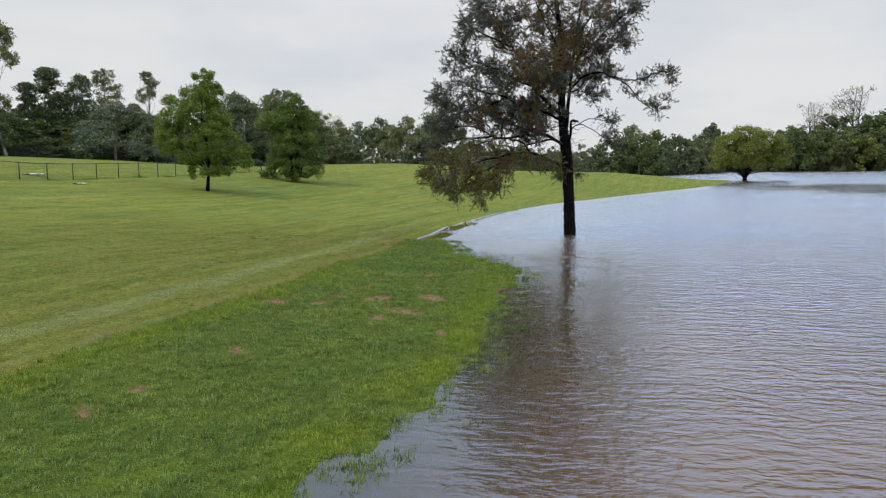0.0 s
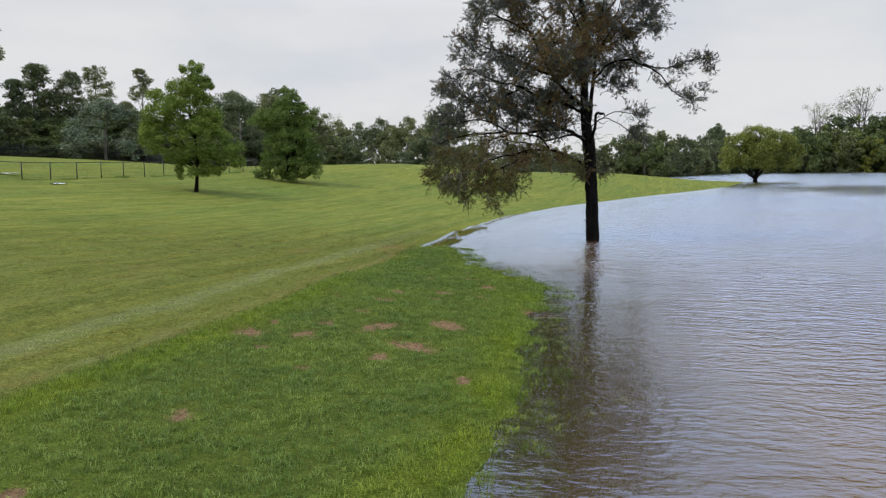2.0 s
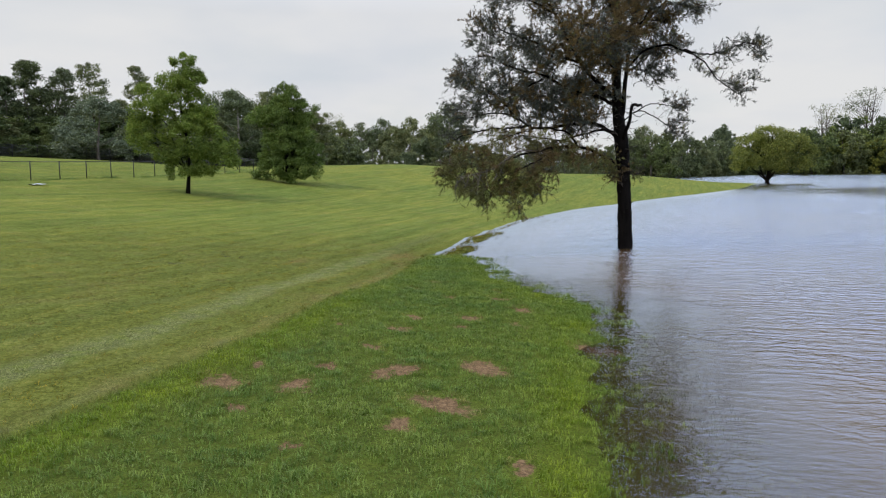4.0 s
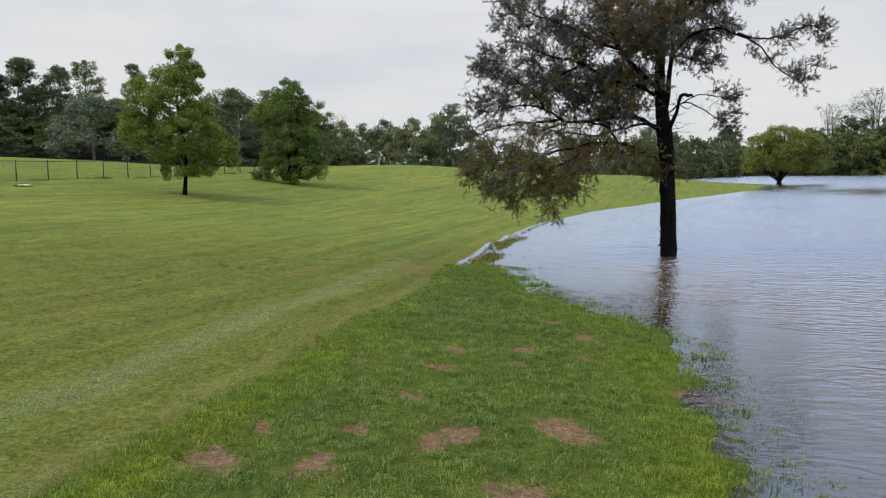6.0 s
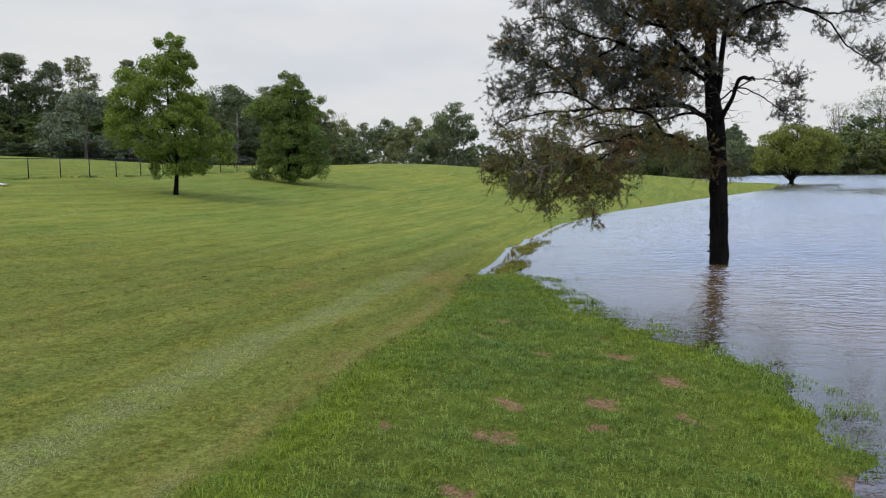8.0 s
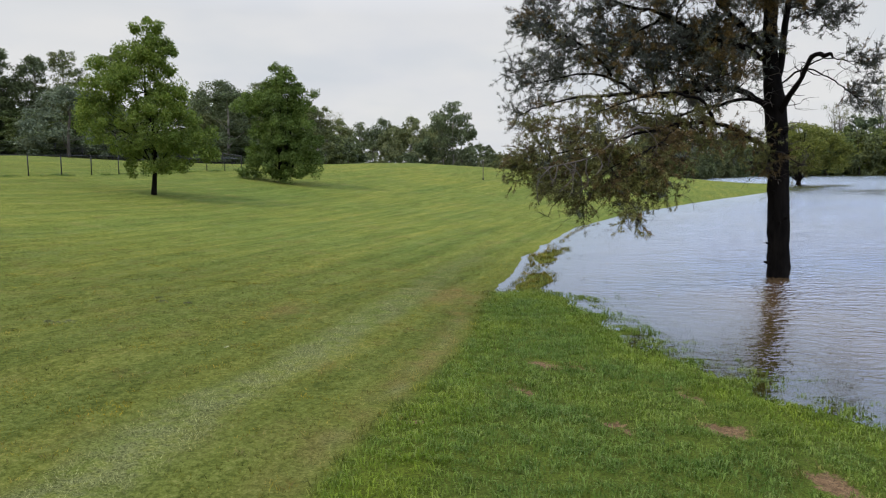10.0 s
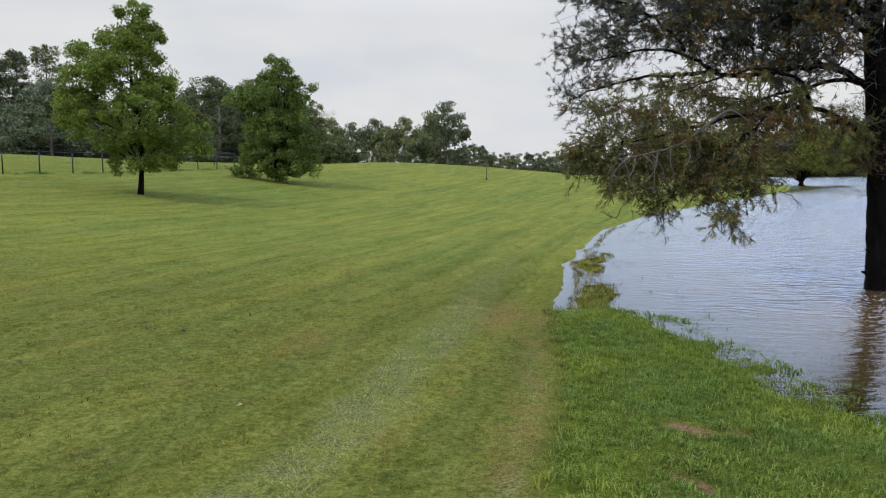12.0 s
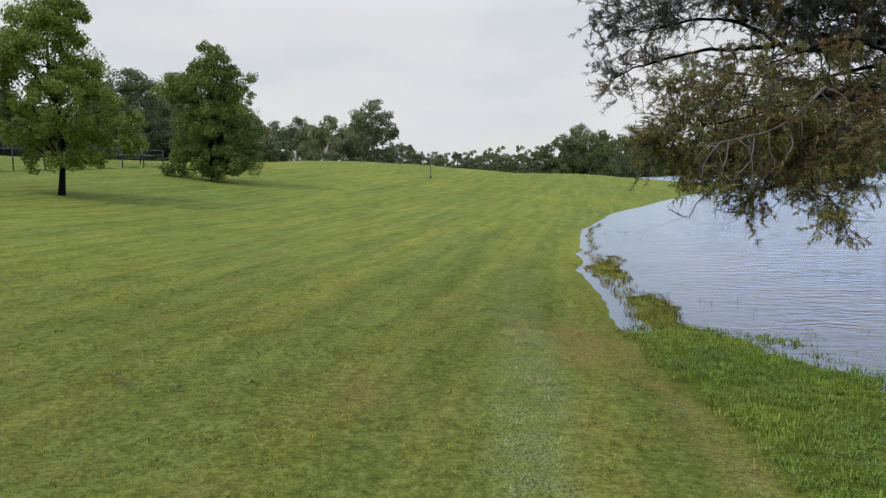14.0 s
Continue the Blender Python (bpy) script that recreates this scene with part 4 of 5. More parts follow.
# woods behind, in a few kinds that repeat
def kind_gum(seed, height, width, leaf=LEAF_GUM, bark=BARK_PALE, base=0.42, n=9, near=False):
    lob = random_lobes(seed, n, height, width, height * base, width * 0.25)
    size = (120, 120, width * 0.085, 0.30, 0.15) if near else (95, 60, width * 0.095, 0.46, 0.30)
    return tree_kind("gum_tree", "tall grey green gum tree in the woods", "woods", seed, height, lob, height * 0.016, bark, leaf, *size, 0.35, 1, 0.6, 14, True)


def kind_dense(seed, height, width, leaf=LEAF_DARK, n=26, near=False):
    lob = domed_lobes(seed, n, height, width, height * 0.05, width * 0.16)
    size = (150, 70, width * 0.07, 0.34, 0.22) if near else (140, 46, width * 0.075, 0.46, 0.34)
    return tree_kind("leafy_tree", "dense dark green tree leafy to the ground", "woods", seed, height, lob, height * 0.018, BARK_GREY, leaf, *size, 0.15, 1, 0.3, 4, True)


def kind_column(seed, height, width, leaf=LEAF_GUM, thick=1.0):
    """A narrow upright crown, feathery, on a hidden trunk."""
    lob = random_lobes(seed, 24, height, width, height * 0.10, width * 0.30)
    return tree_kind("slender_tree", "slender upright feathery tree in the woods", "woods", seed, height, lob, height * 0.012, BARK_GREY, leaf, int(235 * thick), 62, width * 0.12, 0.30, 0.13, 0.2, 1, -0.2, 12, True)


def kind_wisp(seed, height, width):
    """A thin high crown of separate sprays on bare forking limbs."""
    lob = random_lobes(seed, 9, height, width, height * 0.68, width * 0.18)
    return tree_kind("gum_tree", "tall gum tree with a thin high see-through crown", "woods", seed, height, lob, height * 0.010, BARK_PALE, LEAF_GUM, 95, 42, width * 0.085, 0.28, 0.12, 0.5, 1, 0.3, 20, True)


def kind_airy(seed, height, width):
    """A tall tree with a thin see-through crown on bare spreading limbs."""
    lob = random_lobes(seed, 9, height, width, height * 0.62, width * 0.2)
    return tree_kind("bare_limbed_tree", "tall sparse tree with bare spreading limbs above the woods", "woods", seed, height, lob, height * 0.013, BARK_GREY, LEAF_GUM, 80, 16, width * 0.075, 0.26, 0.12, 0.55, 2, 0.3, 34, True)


KINDS = {
    "g1": kind_gum(201, 14, 9), "g2": kind_gum(202, 14, 8, n=7), "g3": kind_gum(203, 14, 10, base=0.3, n=11), "thin": kind_airy(204, 14, 9.0),
    # gum grey and dull green on the far dense kinds also suggest haze
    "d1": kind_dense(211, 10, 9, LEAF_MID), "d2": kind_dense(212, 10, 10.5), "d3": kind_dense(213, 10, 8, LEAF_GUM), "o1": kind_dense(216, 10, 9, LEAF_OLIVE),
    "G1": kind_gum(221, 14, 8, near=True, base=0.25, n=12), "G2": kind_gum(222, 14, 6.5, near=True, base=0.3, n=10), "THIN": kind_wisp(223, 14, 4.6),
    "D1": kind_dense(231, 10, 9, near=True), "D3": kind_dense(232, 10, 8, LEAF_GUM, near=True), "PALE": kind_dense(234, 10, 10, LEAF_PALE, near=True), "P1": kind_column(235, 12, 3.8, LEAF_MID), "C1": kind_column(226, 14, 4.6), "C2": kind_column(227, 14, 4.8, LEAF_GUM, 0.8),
}
KIND_TALL = {k: {"g": 14, "t": 14, "c": 14, "d": 10, "o": 10, "p": 12}[k[0].lower()] for k in KINDS}
KIND_TALL["PALE"] = 10


def plant(rows, seed):
    """Rows of kind, x, y and the height of the top above the water."""
    rng = np.random.default_rng(seed)
    for kind, x, y, top in rows:
        foot = float(land(np.array([x]), np.array([y]))[0])
        foot = max(foot, -0.3)
        s = (top - foot) / KIND_TALL[kind]
        ob = KINDS[kind]
        m = pose(x, y, foot - 0.2, 0, 0, rng.uniform(0, 360)) @ Matrix.Diagonal((max(s, 0.95) * rng.uniform(0.9, 1.2), max(s, 0.95) * rng.uniform(0.9, 1.2), s, 1))
        if kind in UNUSED:
            UNUSED.remove(kind)
            ob.matrix_basis = m
        else:
            copy_thing(ob, m @ Matrix.Diagonal((1 / ob.scale[0], 1 / ob.scale[1], 1 / ob.scale[2], 1)))


UNUSED = set(KINDS)


def plant_line(kinds, a, b, n, low, high, seed):
    """Trees of those kinds along a line, unevenly, with tops from low to high above the water."""
    rng = np.random.default_rng(seed)
    rows = []
    for k in range(n):
        t = (k + rng.uniform(0.1, 0.9)) / n
        rows.append((kinds[int(rng.integers(len(kinds)))], a[0] + (b[0] - a[0]) * t + rng.uniform(-2, 2), a[1] + (b[1] - a[1]) * t + rng.uniform(-4, 4), rng.uniform(low, high)))
    plant(rows, seed)


plant_line(("D1", "D3"), (-92, 88), (-38, 112), 14, 9.0, 12.0, 301)
plant_line(("D1", "D3"), (-62, 97), (-26, 119), 9, 6.6, 8.2, 308)
plant_line(("D1",), (-70, 92), (-33, 108), 11, 6.0, 7.4, 311)
plant_line(("D1", "D3"), (-76, 116), (-46, 126), 8, 13.8, 15.8, 312)
plant_line(("d3", "d1"), (-62, 262), (66, 250), 17, 6.0, 7.6, 310)
plant_line(("d1", "d3"), (-42, 120), (-24, 168), 9, 10.0, 13.0, 302)
plant_line(("d1", "d2", "d3"), (-66, 172), (-24, 215), 12, 11.0, 15.0, 303)
plant_line(("d3", "d1", "d3"), (-58, 300), (78, 285), 24, 9.5, 12.5, 304)
plant_line(("d1", "d2", "d3"), (58, 238), (128, 318), 14, 10.0, 14.0, 305)
plant_line(("d1", "d2", "o1"), (116, 318), (330, 312), 24, 12.0, 21.0, 306)
plant([("THIN", -52.9, 90, 22.0), ("D1", -56.8, 91, 12.0), ("G1", -61, 97, 17.2), ("G1", -63.5, 100, 17.6), ("P1", -56.9, 108, 18.4), ("P1", -59.2, 107, 16.2), ("C1", -53.3, 110, 17.7), ("C2", -51.4, 114, 18.5), ("THIN", -47.4, 120, 19.3), ("PALE", -43.3, 98, 12.5), ("D3", -41.2, 106, 12.8), ("G1", -30.4, 112, 14.8), ("C2", -27, 118, 14.7), ("G2", -20.4, 120, 12.8), ("D1", -67, 100, 13.1), ("D1", -64, 104, 13.5), ("D3", -59, 105, 11.2), ("D1", -57, 108, 11.4), ("D1", -50, 104, 10.7), ("C1", -46.5, 112, 13.6), ("D1", -46, 112, 11.5), ("D1", -37, 114, 11.5), ("C1", -35.5, 117, 13.0), ("D3", -34, 116, 11.6), ("D1", -25, 124, 10.5)], 19)
plant([("g1", -52, 170, 19.8), ("g1", -51, 185, 22.2), ("g2", -47, 190, 21.4), ("d1", -49, 165, 12.3), ("d3", -45, 170, 11.9), ("g3", -42, 190, 22.5), ("d1", -40, 170, 10.6), ("g2", -36, 195, 19.2), ("thin", -30, 195, 18.1), ("g3", -35, 200, 15.7), ("d3", -35, 180, 11.1), ("g1", -32, 230, 18.1), ("d1", -31, 200, 11.1), ("d3", -29, 230, 12.2)], 14)
plant([("g3", -38, 340, 23.0), ("g1", -31, 350, 26.2), ("g2", -24, 345, 24.8), ("g1", -17, 330, 25.4), ("g2", -10, 320, 23.8), ("d3", -30, 300, 13.7), ("d3", -22, 300, 13.3), ("d1", -9, 265, 12.5), ("d3", -14, 300, 14.2), ("g3", 1, 262, 24.2), ("g1", -2, 275, 22.4), ("d3", 3, 280, 15.2), ("d1", 11, 300, 13.7), ("d3", 19, 320, 12.7), ("d2", 27, 330, 11.7), ("d1", 33, 300, 10.0), ("d3", 44, 330, 11.7), ("d1", 50, 320, 10.7), ("d2", 55, 310, 10.3), ("d3", 60, 300, 11.0)], 20)
plant([("d3", 52, 240, 11.7), ("d1", 54, 230, 12.1), ("g1", 61, 235, 15.9), ("g1", 59, 240, 15.0), ("d2", 60, 225, 12.9), ("d1", 73, 250, 15.1), ("d1", 80, 255, 13.8), ("d3", 65, 230, 10.5), ("d2", 100, 300, 12.6), ("d1", 116, 330, 10.9), ("g3", 128, 345, 18.5), ("d2", 118, 320, 10.0), ("d1", 130, 330, 12.7), ("d3", 73, 240, 9.5)], 14)
plant([("d1", 137, 325, 15.8), ("d2", 148, 330, 17.8), ("d1", 159, 335, 20.1), ("thin", 176, 352, 32.5), ("d2", 164, 330, 21.9), ("o1", 165, 318, 18.8), ("d1", 177, 335, 25.3), ("d2", 185, 335, 26.3), ("thin", 195, 350, 40.3), ("d1", 173, 322, 17.0), ("d2", 190, 330, 25.4), ("o1", 179, 315, 15.5), ("d1", 197, 330, 27.0), ("d2", 204, 325, 27.1), ("d1", 218, 330, 26.2), ("d2", 227, 325, 27.1), ("d1", 246, 330, 28.7), ("d1", 264, 330, 27.5), ("d2", 138, 320, 10.0), ("d1", 147, 318, 10.7), ("d2", 155, 318, 11.4), ("d2", 187, 316, 14.3), ("d1", 199, 316, 14.3)], 23)


# ---- the big she-oak at the water's edge ----
P_OAK = np.array([3.44 * U, 19.79 * U, 0.0])


def build_oak():
    rng = np.random.default_rng(7)
    root = thing("river_oak", P_OAK, "tall needle-leaved tree with a black trunk standing in flood water", "tree", "trees in the flood")
    def glide(points, n):
        """A smooth line of n points through the given ones."""
        p = np.array(points, float)
        g = np.concatenate([2 * p[:1] - p[1:2], p, 2 * p[-1:] - p[-2:-1]])
        u = np.linspace(0, len(p) - 1, n)
        k = np.minimum(u.astype(int), len(p) - 2)
        f = (u - k)[:, None]
        a, b, c, d = g[k], g[k + 1], g[k + 2], g[k + 3]
        return 0.5 * (2 * b + (c - a) * f + (2 * a - 5 * b + 4 * c - d) * f ** 2 + (3 * b - a - 3 * c + d) * f ** 3)

    trunk = Shape()
    line = np.array([(0.0, 0, -0.9), (0.0, 0, 0), (-0.02, 0, 0.7), (-0.05, 0, 1.6), (-0.10, 0, 2.6), (-0.16, 0, 3.6), (-0.26, 0, 4.6), (-0.40, 0.02, 5.6), (-0.46, 0.05, 6.8), (-0.42, 0.1, 8.2), (-0.5, 0.15, 9.8), (-0.75, 0.1, 11.6), (-0.9, 0, 13.4), (-1.0, 0, 15.0)])
    rad = np.array([0.42, 0.31, 0.285, 0.275, 0.27, 0.27, 0.285, 0.205, 0.18, 0.155, 0.13, 0.10, 0.06, 0.02])
    trunk.tube(glide(line, 66), np.interp(np.linspace(0, 13, 66), np.arange(14), rad), 18, 0.055, rng)
    second = np.array([(-0.30, 0, 4.9), (-0.20, -0.1, 5.7), (-0.18, -0.15, 6.5), (-0.08, -0.15, 7.4), (0.02, -0.15, 8.6), (0.22, -0.2, 10.0), (0.5, -0.1, 11.8), (0.8, 0, 13.8)])
    trunk.tube(glide(second, 40), np.interp(np.linspace(0, 7, 40), np.arange(8), [0.06, 0.085, 0.085, 0.08, 0.07, 0.055, 0.035, 0.012]), 10, 0.05, rng)
    for k in range(16):
        t = rng.uniform(1, 6)
        p = line[int(t)] + (line[int(t) + 1] - line[int(t)]) * (t % 1)
        a = rng.uniform(0, 6.28)
        d = np.array([math.cos(a), math.sin(a), 0.3])
        trunk.tube([p + d * 0.15, p + d * 0.30, p + d * rng.uniform(0.33, 0.4)], [0.07, 0.04, 0.015], 6, 0.1, rng)
    piece("trunk", trunk.mesh("oak_trunk", BARK_DARK, True), root, "black fissured bark")

    def on(z, which=0):
        ln = line if which == 0 else second
        return np.array([np.interp(z, ln[:, 2], ln[:, 0]), np.interp(z, ln[:, 2], ln[:, 1]), z])

    # the main limbs, by hand: points of each line, thickness at its root
    mains = [
        ([(-0.2, 0, 4.35), (-0.7, 0, 4.8), (-1.4, 0, 5.1), (-2.3, 0, 5.1), (-3.2, 0, 5.0), (-3.9, 0.1, 5.05), (-4.6, 0.3, 5.5), (-5.6, 0.6, 5.65), (-6.6, 0.9, 5.5)], 0.115),
        ([(-3.9, 0.1, 5.05), (-4.6, 0, 4.95), (-5.4, 0.2, 4.9), (-6.3, 0.5, 4.65), (-7.2, 0.9, 4.35)], 0.06),
        ([(-4.6, 0.3, 5.5), (-5.1, 0.2, 6.1), (-5.8, 0.6, 6.7), (-6.4, 0.9, 6.9)], 0.05),
        ([(-0.2, 0, 3.1), (-0.5, -0.1, 3.5), (-1.2, -0.3, 3.85), (-2.1, -0.6, 4.15), (-3.1, -0.9, 4.15), (-4.0, -1.3, 3.95), (-4.9, -1.7, 3.75), (-5.8, -1.9, 3.5), (-6.8, -2.1, 3.3)], 0.085),
        ([(-2.1, -0.6, 4.15), (-2.6, -1.0, 4.7), (-3.6, -1.5, 4.9), (-4.6, -1.8, 4.7), (-5.6, -2.0, 4.4)], 0.055),
        ([(-3.1, -0.9, 4.15), (-3.7, -1.6, 3.6), (-4.4, -2.2, 3.2), (-5.2, -2.5, 2.95)], 0.04),
        ([(-0.3, 0, 4.7), (-0.8, 0.3, 4.85), (-1.6, 0.7, 4.75), (-2.5, 1.2, 4.5), (-3.5, 1.6, 4.6), (-4.4, 1.9, 4.9)], 0.07),
        ([(-0.4, 0, 6.0), (-1.0, 0.0, 6.6), (-1.8, 0.1, 7.5), (-2.4, 0.0, 8.5), (-2.9, -0.1, 9.4), (-3.6, -0.1, 10.5), (-4.1, -0.2, 11.8)], 0.13),
        ([(-1.8, 0.1, 7.5), (-2.7, 0.5, 7.9), (-3.7, 0.9, 8.5), (-4.8, 1.0, 8.9), (-5.8, 0.8, 9.3)], 0.07),
        ([(-2.9, -0.1, 9.4), (-3.8, -0.7, 9.7), (-4.8, -0.9, 10.2), (-5.3, -0.9, 10.6)], 0.05),
        ([(-0.5, 0, 5.8), (-1.3, -0.2, 6.2), (-2.3, -0.4, 6.4), (-3.3, -0.3, 7.0), (-4.4, -0.4, 7.2), (-5.6, -0.3, 7.7), (-6.5, -0.2, 7.5)], 0.085),
        ([(-3.3, -0.3, 7.0), (-4.2, 0.5, 6.6), (-5.2, 1.0, 6.5), (-6.2, 1.2, 6.2)], 0.045),
        ([(-0.42, 0, 6.9), (-0.9, -1.0, 7.3), (-1.5, -2.0, 7.7), (-2.1, -3.0, 8.0)], 0.075),
        ([(-0.42, 0, 7.4), (-0.8, 1.2, 8.1), (-1.3, 2.4, 8.8), (-1.6, 3.3, 9.3)], 0.075),
        ([(-0.45, 0.1, 9.0), (-1.2, -1.0, 10.0), (-2.0, -1.6, 11.2), (-2.6, -2.0, 12.2)], 0.06),
        ([(-0.6, 0.1, 10.6), (-1.4, 0.3, 12.0), (-2.1, 0.5, 13.6)], 0.05),
        ([(-0.05, -0.1, 7.3), (0.5, -0.3, 7.9), (1.2, -0.7, 8.1), (1.9, -1.0, 7.85), (2.6, -1.3, 7.4), (3.2, -1.4, 6.75), (3.7, -1.5, 6.3), (4.1, -1.5, 6.1)], 0.055),
        ([(1.9, -1.0, 7.85), (2.6, -1.2, 7.6), (3.3, -1.4, 7.65), (4.0, -1.5, 7.9), (4.6, -1.5, 7.8)], 0.04),
        ([(0.03, -0.15, 8.5), (0.9, 0.2, 9.4), (1.9, 0.5, 10.4), (3.0, 0.7, 11.2)], 0.07),
        ([(0.22, -0.2, 10.0), (1.2, -0.5, 11.2), (2.2, -0.7, 12.5)], 0.055),
        ([(0.02, -0.15, 8.4), (0.4, -1.2, 9.2), (0.7, -2.2, 10.4)], 0.055),
        ([(-0.12, -0.1, 7.1), (0.6, 0.9, 7.6), (1.5, 1.9, 8.6)], 0.055),
        ([(-0.15, 0, 5.2), (0.3, -0.2, 5.55), (0.9, -0.3, 5.45), (1.5, -0.3, 5.05), (2.0, -0.4, 4.6)], 0.028),
        ([(0.3, -0.2, 5.55), (0.9, -0.2, 5.9), (1.6, -0.3, 5.75), (2.2, -0.3, 5.5)], 0.022),
    ]
    # where the foliage hangs: middle, half-widths, sprays, drooping or not, share of browned sprays
    masses = [
        ((-6.6, 0.8, 5.7), (1.1, 1.0, 0.8), 26, 0, 0.05), ((-5.4, 0.6, 6.4), (1.2, 1.2, 0.7), 30, 0, 0.10), ((-6.3, 0.4, 7.2), (1.1, 1.1, 0.7), 30, 0, 0.05), ((-6.6, 1.0, 4.6), (0.9, 0.8, 0.5), 6, 0, 0.20),
        ((-4.4, 0.2, 7.4), (1.3, 1.6, 0.8), 38, 0, 0.20), ((-5.4, 0.7, 8.8), (1.2, 1.2, 0.9), 40, 0, 0.10), ((-3.4, 0.1, 8.4), (1.2, 1.8, 0.9), 40, 0, 0.35), ((-4.9, -0.6, 10.2), (1.2, 1.1, 0.8), 36, 0, 0.12),
        ((-3.4, 0.0, 10.4), (1.3, 1.6, 1.0), 42, 0, 0.30), ((-4.0, 0.0, 12.0), (1.1, 1.2, 0.9), 34, 0, 0.12), ((-2.4, -1.2, 12.2), (1.3, 1.4, 1.0), 36, 0, 0.25), ((-2.0, 0.5, 13.8), (1.1, 1.1, 0.9), 30, 0, 0.12),
        ((-0.8, 0.0, 15.0), (1.0, 1.0, 0.8), 24, 0, 0.10), ((-1.9, -2.6, 8.2), (1.4, 1.2, 0.9), 38, 0, 0.45), ((-1.0, 2.6, 9.0), (1.5, 1.1, 1.0), 34, 0, 0.30), ((-1.4, -0.6, 9.6), (1.3, 1.6, 1.0), 40, 0, 0.60),
        ((-0.8, -0.8, 11.6), (1.3, 1.5, 1.1), 40, 0, 0.50), ((0.6, -1.8, 10.2), (1.2, 1.1, 1.0), 34, 0, 0.45), ((1.0, 0.2, 12.2), (1.3, 1.3, 1.0), 36, 0, 0.20), ((1.2, 0.0, 14.0), (1.0, 1.0, 0.9), 26, 0, 0.08),
        ((2.4, -0.4, 12.8), (0.9, 0.9, 0.8), 22, 0, 0.08), ((2.6, 0.6, 11.2), (1.2, 1.1, 0.9), 32, 0, 0.10), ((2.2, 0.2, 9.8), (1.1, 1.1, 0.7), 26, 0, 0.10), ((0.9, 0.2, 9.0), (1.2, 1.3, 0.8), 34, 0, 0.30),
        ((1.5, 0.4, 8.2), (1.1, 1.2, 0.5), 24, 0, 0.08), ((1.1, 0.6, 7.1), (0.9, 0.9, 0.45), 14, 0, 0.08), ((-1.0, -0.8, 7.4), (1.1, 1.3, 0.7), 26, 0, 0.45), ((-2.4, 0.2, 6.6), (1.2, 1.4, 0.6), 26, 0, 0.35),
        ((-3.4, 0.3, 5.7), (1.3, 1.2, 0.55), 22, 0, 0.35), ((-1.6, 0.6, 5.7), (0.8, 1.0, 0.45), 12, 0, 0.40),
        ((-2.2, -0.6, 7.6), (1.3, 1.3, 0.8), 34, 0, 0.50), ((-3.0, -0.5, 6.0), (1.3, 1.0, 0.6), 30, 0, 0.35), ((-0.9, 0.9, 8.0), (1.2, 1.0, 0.8), 26, 0, 0.40), ((-3.6, 0.9, 6.6), (1.3, 0.9, 0.6), 26, 0, 0.20), ((-2.3, 1.0, 5.1), (1.2, 0.8, 0.4), 16, 0, 0.40), ((-0.2, -1.4, 8.8), (1.1, 1.1, 0.8), 26, 0, 0.60),
        ((-3.0, -0.9, 3.8), (1.2, 0.8, 0.45), 26, 1, 0.60), ((-1.5, -0.3, 6.2), (1.1, 1.2, 0.6), 26, 0, 0.40), ((-2.7, 0.6, 5.6), (1.3, 1.0, 0.5), 22, 0, 0.25), ((-4.3, -0.3, 5.9), (1.1, 0.9, 0.5), 18, 0, 0.25), ((-1.6, -1.0, 5.3), (1.0, 0.8, 0.45), 14, 0, 0.40), ((-1.2, 1.2, 6.8), (1.0, 0.8, 0.6), 16, 0, 0.30), ((0.2, 0.8, 10.2), (1.2, 1.0, 0.9), 26, 0, 0.35), ((-2.2, 0.8, 11.0), (1.1, 1.0, 0.9), 24, 0, 0.20),
        ((3.9, -1.5, 6.4), (0.75, 0.8, 0.5), 9, 0, 0.03), ((4.2, -1.5, 7.7), (0.8, 0.8, 0.5), 11, 0, 0.03), ((3.0, -1.3, 7.3), (0.9, 0.7, 0.4), 8, 0, 0.03), ((1.9, -0.35, 5.0), (0.5, 0.5, 0.45), 8, 0, 0.05), ((1.7, -0.3, 5.8), (0.6, 0.5, 0.25), 6, 0, 0.05),
        ((-3.3, 0.0, 13.5), (1.4, 1.4, 1.0), 34, 0, 0.2), ((-1.0, -0.4, 13.5), (1.3, 1.4, 1.0), 34, 0, 0.3), ((-1.7, 0.3, 15.4), (1.2, 1.2, 0.9), 28, 0, 0.1), ((0.7, 0.0, 15.6), (1.2, 1.2, 0.9), 28, 0, 0.1), ((2.7, 0.4, 14.0), (1.2, 1.1, 0.9), 28, 0, 0.1), ((3.5, 0.2, 12.0), (1.0, 1.0, 0.9), 24, 0, 0.1), ((-4.7, 0.2, 11.4), (1.1, 1.1, 0.8), 24, 0, 0.1),
        ((-4.7, -2.85, 1.8), (0.22, 0.22, 0.35), 7, 1, 0.1), ((-5.9, -2.3, 2.0), (0.22, 0.2, 0.25), 5, 1, 0.1),
        ((-4.6, 1.4, 4.9), (1.2, 0.9, 0.5), 8, 1, 0.45), ((-4.9, -1.0, 4.6), (1.2, 0.9, 0.5), 9, 1, 0.50), ((-3.2, -0.6, 4.4), (1.0, 0.9, 0.5), 20, 1, 0.55),
        ((-6.9, -2.0, 3.1), (0.9, 0.7, 0.55), 30, 1, 0.45), ((-5.6, -2.1, 3.3), (1.0, 0.8, 0.65), 40, 1, 0.60), ((-4.4, -2.0, 3.0), (0.95, 0.9, 0.6), 34, 1, 0.60), ((-6.2, -2.1, 2.5), (1.0, 0.7, 0.4), 26, 1, 0.30),
